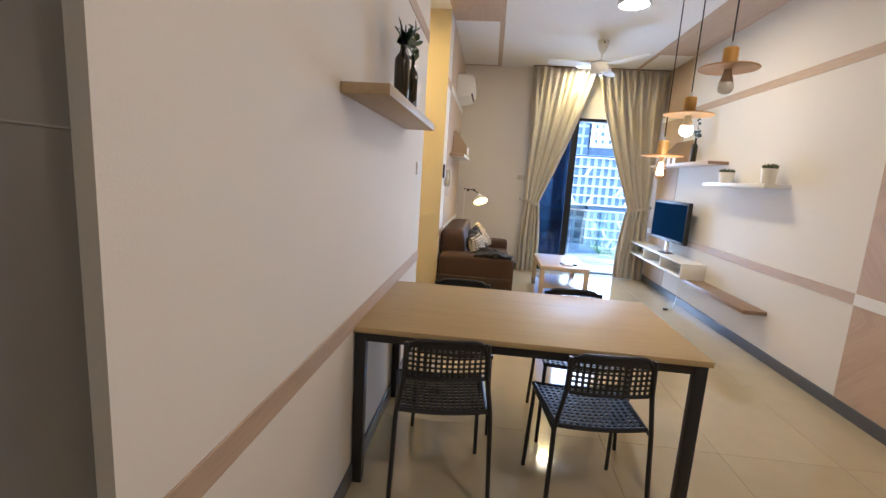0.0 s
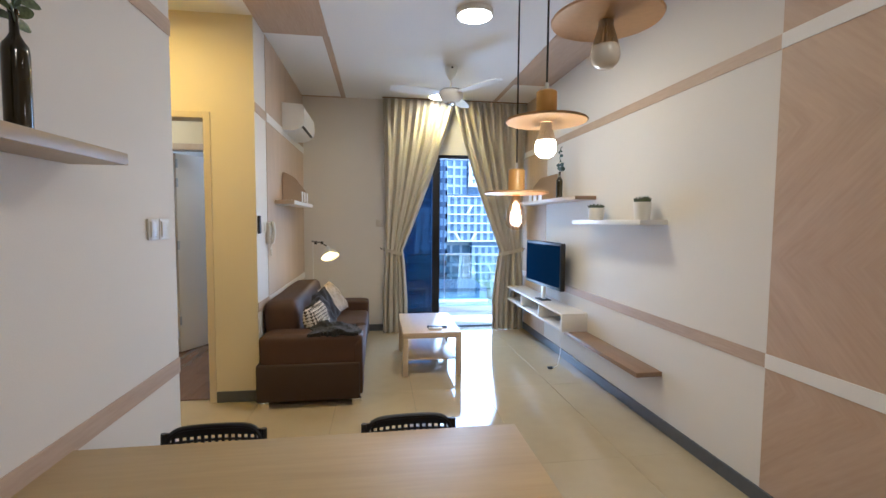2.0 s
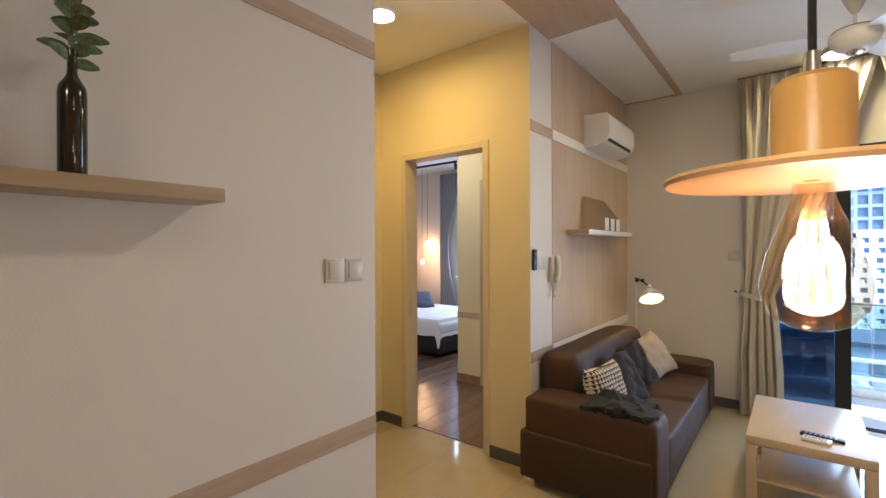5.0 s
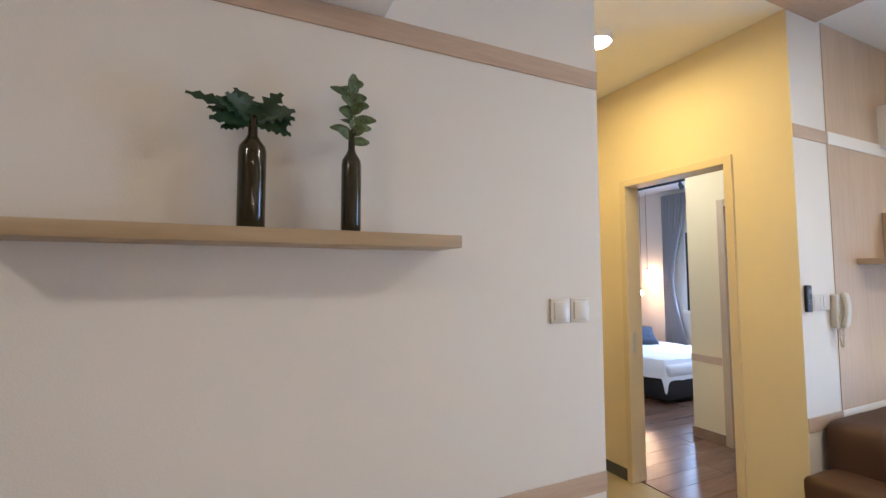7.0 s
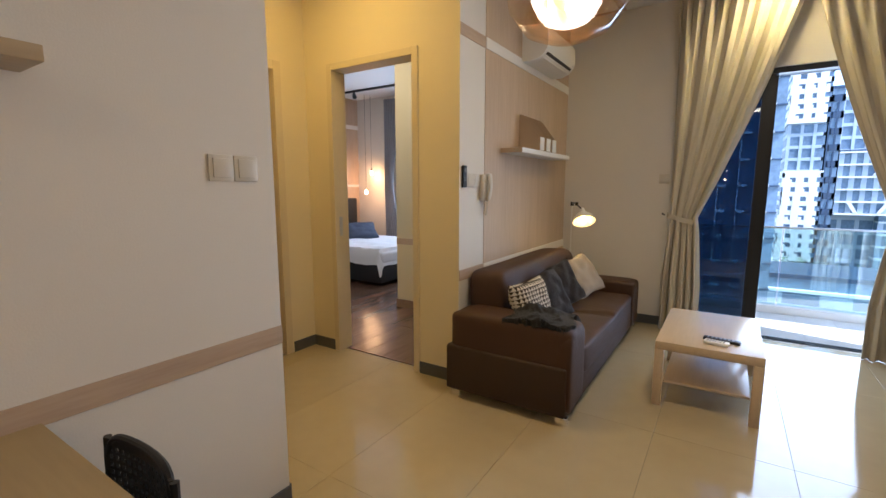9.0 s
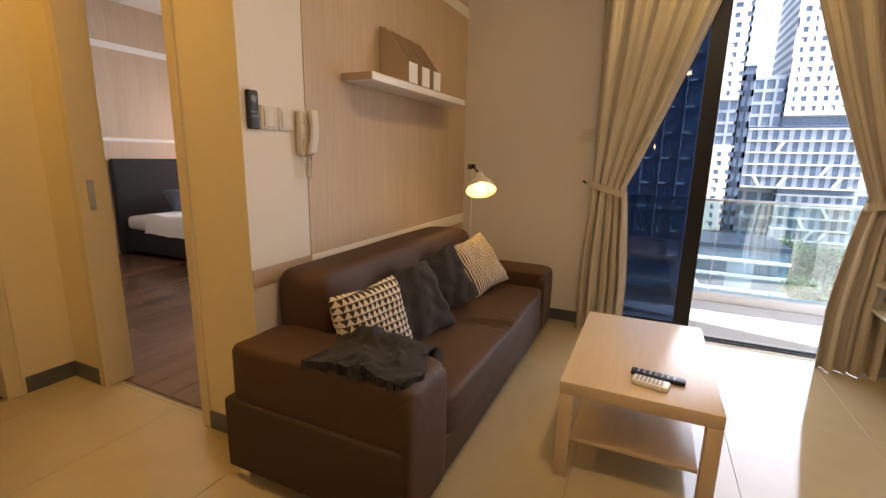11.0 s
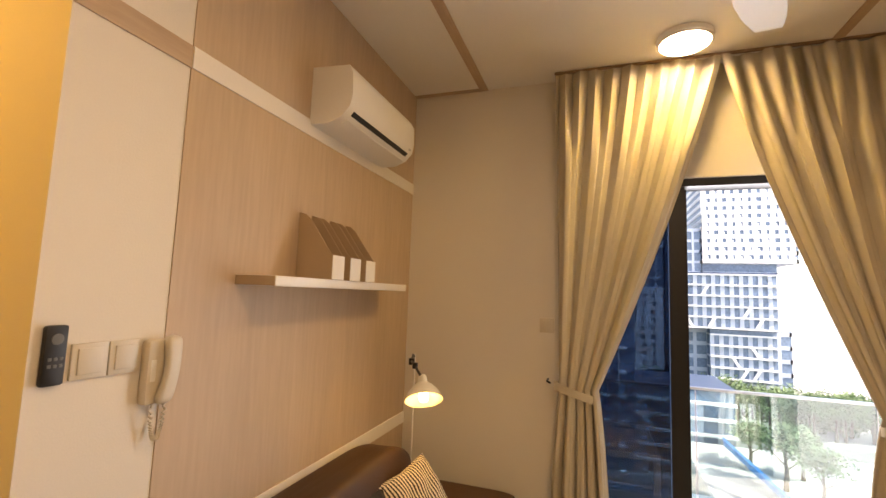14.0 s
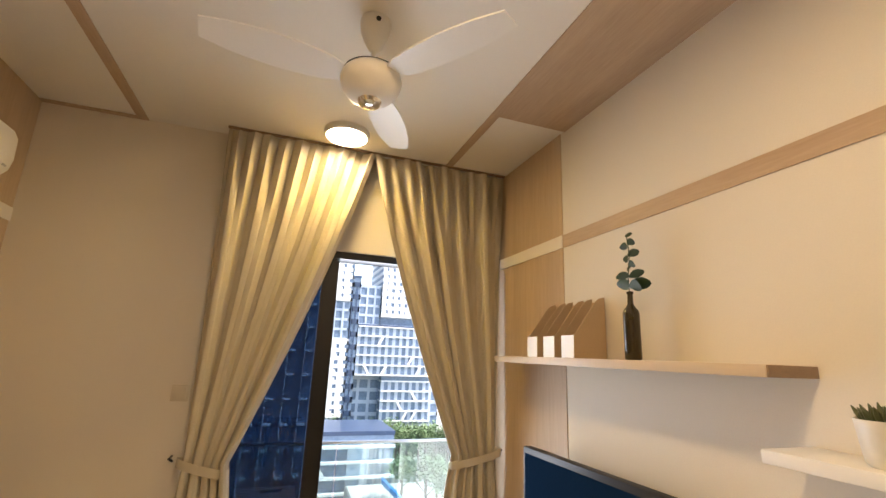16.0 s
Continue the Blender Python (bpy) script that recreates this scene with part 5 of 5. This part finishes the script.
def tower(name, at, label, w, d, z0, z1, wall, storey, bay, win, style, rz=0):
    """A block with its storeys: windows recessed between wall pieces, or white ledges with grey bays."""
    t = tagged(new(name), label, "apartment tower", kind="structure")
    t.matrix_world = pose(*at, 0, 0, rz)
    part("core", boxed(-w / 2 + .1, w / 2 - .1, .14, d - .2, z0, z1 - .2), M_TWIN, t, "dark glazed core")
    rows, cols = int((z1 - z0) / storey), int(w / bay)
    bw_, rr = w / cols, random.Random(int(w * 10) + rows)
    piers, ledges, extra, fins = [], [], [], []
    if style == "dark":
        fins = [(-w / 2 + c * bw_, -w / 2 + c * bw_ + .14, -.5, -.15, z0, z1) for c in range(1, cols)]
    for r in range(rows + 1):
        z = z0 + r * storey
        hgt = .36 if style == "ledge" else storey * (1 - win)
        proud = -.7 if style == "ledge" else -.15 if style == "dark" else 0
        if style == "dark":
            hgt = .16
        if style == "dark":
            for c in range(1, cols):
                x = -w / 2 + c * bw_
                fins.append((x + .1, x + 1.1, -.6, .1, z, z + .30))
        ledges.append((-w / 2, w / 2, proud, .2, z, min(z + hgt, z1)))
        ledges.append((-w / 2 - (.0), -w / 2 + .5, .0, d, z, min(z + hgt, z1)))
        ledges.append((w / 2 - .5, w / 2, .0, d, z, min(z + hgt, z1)))
    for r in range(rows):
        z = z0 + r * storey
        for c in range(cols):
            x = -w / 2 + c * bw_
            k = .45 if style == "ledge" else .12 if style == "dark" else .25 if style == "grid" else .58
            sh_ = (rr.random() - .5) * bw_ * .25 if style == "checker" else 0
            piers.append((x + sh_, x + sh_ + bw_ * k, -.03, .16, z, z + storey))
            if style == "checker" and rr.random() < .35:
                extra.append((x + bw_ * .5, x + bw_ * .75, .03, .18, z, z + storey * .8))
    merged_boxes("ledges", ledges, M_TOWERWHITE if style == "ledge" else wall, t)
    if fins:
        merged_boxes("fins", fins, M_TOWERWHITE, t, "thin white mullions and short ledges")
    merged_boxes("piers", piers, wall, t)
    if extra:
        merged_boxes("infill", extra, wall, t)
    part("roof", boxed(-w / 2 + .02, w / 2 - .02, .02, d, z1 - .2, z1 + .4), M_TOWERDARK if style == "ledge" else wall, t)
    if style == "ledge":
        bm = fb()
        for k in range(max(4, rows)):
            x, r = rr.uniform(-w / 2 + 2, w / 2 - 4), rr.randrange(0, rows - 1)
            s = rr.choice((-1, 1))
            z = z0 + r * storey + .45
            vs = [(x, z), (x + .7, z), (x + .7 + s * 1.2, z + storey - .45), (x + s * 1.2, z + storey - .45)]
            f = [bm.verts.new((p, -.75, q)) for p, q in vs]
            g = [bm.verts.new((p, -.55, q)) for p, q in vs]
            bm.faces.new(f), bm.faces.new(g[::-1])
            for i in range(4):
                bm.faces.new((f[i], g[i], g[(i + 1) % 4], f[(i + 1) % 4]))
        part("slanted_fins", bm, M_TOWERWHITE, t, "white slanted fins", smooth=False)


def place(ob, x, y):
    ob.location = (x, y, 0)


def put_tower(name, x0, x1, y, z0, z1, label, wall, storey, bay, win, style, d=20):
    tower(name, ((x0 + x1) / 2, y, 0), label, x1 - x0, d, z0, z1, wall, storey, bay, win, style)


put_tower("white_tower", 26.8, 47, 130, 11.6, 60, "tall white apartment tower with scattered dark windows", M_TOWERWHITE, 2.05, 1.75, .52, "checker")
put_tower("blue_glass_block", 20.2, 26.8, 130.5, 8.8, 20, "blue-grey glazed block beside the white tower", M_TOWERGREY, 2.7, 2.0, .75, "grid")
put_tower("transfer_floor_block", 26.8, 43, 131, 8.8, 11.6, "blue-grey glazed floor under the white tower", M_TOWERGREY, 2.8, 2.0, .75, "grid")
put_tower("striped_block", 20.5, 42.2, 129, -4.5, 8.8, "grey block with white floor ledges and slanted fins", M_TOWERGREY, 2.6, 1.9, .8, "ledge")
put_tower("striped_block_base", 28, 42, 129.5, -16.5, -4.5, "lower storeys with white ledges and slanted fins", M_TOWERGREY, 2.6, 1.9, .8, "ledge")
put_tower("blue_podium", 16, 46, 133, GZ, -4.6, "blue-grey podium behind the striped block", M_TOWERGREY, 3.2, 3.0, .7, "grid")
put_tower("slim_white_tower", 11.0, 18.0, 127, -15, 4.5, "slim white tower with small dark windows", M_TOWERWHITE, 2.05, 2.0, .5, "checker")
put_tower("slim_glass_tower", 11.2, 17.8, 127.5, 4.5, 15.0, "blue glazed floors of the slim tower", M_TOWERGREY, 2.6, 2.2, .75, "grid")
put_tower("slim_white_tower_top", 11.0, 18.0, 127, 15.0, 50, "upper storeys of the slim white tower", M_TOWERWHITE, 2.05, 2.0, .5, "checker")
put_tower("navy_tower", 18.0, 20.3, 128, GZ, 22, "narrow navy blue tower edge", M_TOWERDARK, 3.4, 1.1, .6, "grid")
put_tower("navy_side_tower", 43, 48, 150, GZ, 4, "navy blue tower behind", M_TOWERDARK, 3.4, 1.5, .6, "grid")
put_tower("dark_tower", -40, 6.6, 72, GZ, 60, "dark blue glass tower with thin white mullions", M_TOWERDARK, 3.3, 2.2, .85, "dark", 30)
put_tower("ledge_podium", -2, 19.5, 76, GZ, -10.5, "low curved podium with white ledges and fins", M_TOWERGREY, 2.1, 6.0, .8, "ledge", 12)
setting("pool_deck", boxed(12, 60, 40, 74, GZ, -17, bevel=.2, seg=1), M_PAVE, "pale raised pool deck beyond the balcony")
setting("pool", boxed(24, 40, 44, 58, -17, -16.93), M_POOL, "turquoise swimming pool")
bm = fb()
sheet(bm, lambda u, v: Vector((14.2 + 4.6 * u, 60 - 9 * u + 1.2 * (v - .5), -13.2 - 3.6 * u + .6 * (2 * v - 1) ** 2)), 14, 6, .15)
setting("blue_slide", bm, mat("blue_slide_plastic", (0.02, 0.20, 0.50), 0.4), "bright blue water slide", True)


def make_tree(at, h, r, seed):
    """Tapered trunk, limbs and a crown of leaf clumps."""
    t = thing("tree", at, "green leafy tree in the park below the balcony", "tree", "trees in the park")
    rg = random.Random(seed)
    bm = fb()
    tube(bm, [(0, 0, 0), (.1, .05, h * .3), (.0, .1, h * .6), (.1, 0, h * .85)], [.28, .2, .13, .04], seg=7)
    for k in range(7):
        a, z = k * 2.4, h * (.3 + .07 * k)
        tube(bm, [(0, 0, z), (math.cos(a) * r * .4, math.sin(a) * r * .4, z + r * .35), (math.cos(a) * r * .75, math.sin(a) * r * .75, z + r * .5)], [.09, .06, .02], seg=5)
    part("trunk", bm, M_BARK, t)
    vs, fs = [], []
    for k in range(95):
        a, e = rg.uniform(0, 6.283), rg.uniform(-.5, 1.4)
        q = r * rg.uniform(.35, 1.0) * (1 + .25 * math.sin(3 * a + seed))
        c = Vector((q * math.cos(a) * math.cos(e), q * math.sin(a) * math.cos(e), h * .68 + q * .8 * math.sin(e)))
        for m_ in range(14):
            p = c + Vector((rg.gauss(0, .38), rg.gauss(0, .38), rg.gauss(0, .3)))
            d1 = Vector((rg.uniform(-1, 1), rg.uniform(-1, 1), rg.uniform(-.4, .8))).normalized() * rg.uniform(.16, .34)
            d2 = d1.cross(Vector((rg.uniform(-1, 1), rg.uniform(-1, 1), 1))).normalized() * rg.uniform(.08, .16)
            b = len(vs)
            vs += [p - d1, p + d2, p + d1, p - d2]
            fs.append((b, b + 1, b + 2, b + 3))
    me = bpy.data.meshes.new("crown")
    me.from_pydata(vs, [], fs)
    me.materials.append(M_TREE)
    new("crown", me).parent = t
    return t


base = make_tree((19.6, 60, -17), 6.5, 2.7, 1)
second = make_tree((33, 112, GZ), 7.5, 3.6, 5)
rg = random.Random(11)
for k in range(44):
    x = 9 + 46 * (k % 22) / 22 + rg.uniform(-1, 1)
    y = (122 if k < 22 else 106) + rg.uniform(-4, 4)
    copy_thing(second if k % 2 else base, Matrix.Translation((x, y, GZ)) @ Matrix.Rotation(rg.uniform(0, 6), 4, "Z") @ Matrix.Scale(rg.uniform(.9, 1.25), 4))
setting("park_deck", boxed(4, 52, 92, 104, GZ, -20, bevel=.1, seg=1), M_PAVE, "raised planted deck behind the podium")
for k in range(26):
    copy_thing(second if k % 3 else base, Matrix.Translation((6 + 1.7 * k + rg.uniform(-.6, .6), rg.uniform(95, 101), -20)) @ Matrix.Rotation(rg.uniform(0, 6), 4, "Z") @ Matrix.Scale(rg.uniform(.85, 1.1), 4))
for x, y in ((21.5, 57), (22.5, 64), (18.2, 66)):
    copy_thing(base, Matrix.Translation((x, y, -17)) @ Matrix.Rotation(rg.uniform(0, 6), 4, "Z") @ Matrix.Scale(.8, 4))
for k, (x, y, w) in enumerate([(26, 66, 8), (30, 70, 7), (36, 68, 9)]):
    setting("planter", boxed(x, x + w, y, y + 1.6, -17, -16.4, bevel=.05, seg=1), M_TOWERWHITE, "low white planter on the deck")

# ---- floor tiles last ----
def tiles(name, x0, x1, y0, y1, tw, tl, z0, z1, mt, parent, gap=.0016, ox=0.0, oy=0.0, inside=None):
    """Tiles on a grid, cut at the edges; alike ones share a mesh."""
    cache = {}
    i0, j0 = math.floor((x0 - ox) / tw), math.floor((y0 - oy) / tl)
    for i in range(i0, math.ceil((x1 - ox) / tw)):
        for j in range(j0, math.ceil((y1 - oy) / tl)):
            a0, a1 = max(x0, ox + i * tw), min(x1, ox + (i + 1) * tw)
            b0, b1 = max(y0, oy + j * tl), min(y1, oy + (j + 1) * tl)
            if a1 - a0 < .02 or b1 - b0 < .02:
                continue
            key = (round(a1 - a0, 4), round(b1 - b0, 4))
            if key not in cache:
                bm = boxed(0, key[0] - gap, 0, key[1] - gap, z0, z1, bevel=.0005, seg=1)
                me = bpy.data.meshes.new(name)
                bm.to_mesh(me)
                bm.free()
                me.materials.append(mt)
                cache[key] = me
            ob = new(name, cache[key])
            ob.location = (a0 + gap / 2, b0 + gap / 2, 0)
            ob.parent = parent


FLOOR = bpy.data.objects["floor"]
tiles("floor_tile", 0, XR, -2.2, 7.03, .6, 1.2, -.006, 0, M_FLOOR, FLOOR, ox=.0, oy=.1)
tiles("floor_tile", -1.40, 0, 3.487, 4.92, .6, 1.2, -.006, 0, M_FLOOR, FLOOR, ox=.0, oy=.1)
tiles("balcony_tile", -.3, 4.2, 7.2, 8.12, .3, .3, -.012, -.004, M_BALTILE, bpy.data.objects["balcony_floor"])
rr = random.Random(9)
k = 0
planks = {}
for i in range(24):
    x = -4.3 + i * .178
    y = 4.94 - rr.uniform(0, 1.0)
    while y < 8.5:
        b0, b1 = max(y, 4.94), min(y + 1.2, 8.5)
        if b1 - b0 > .05 and x < -.13:
            key = round(b1 - b0, 2)
            if key not in planks:
                bm = boxed(0, .176, 0, key - .002, -.008, 0, bevel=.001, seg=1)
                me = bpy.data.meshes.new("plank")
                bm.to_mesh(me)
                bm.free()
                me.materials.append(M_WOODFLOOR)
                planks[key] = me
            ob = new("plank", planks[key])
            ob.location = (x, b0, 0)
            ob.parent = bpy.data.objects["floor_bedroom"]
        y += 1.2
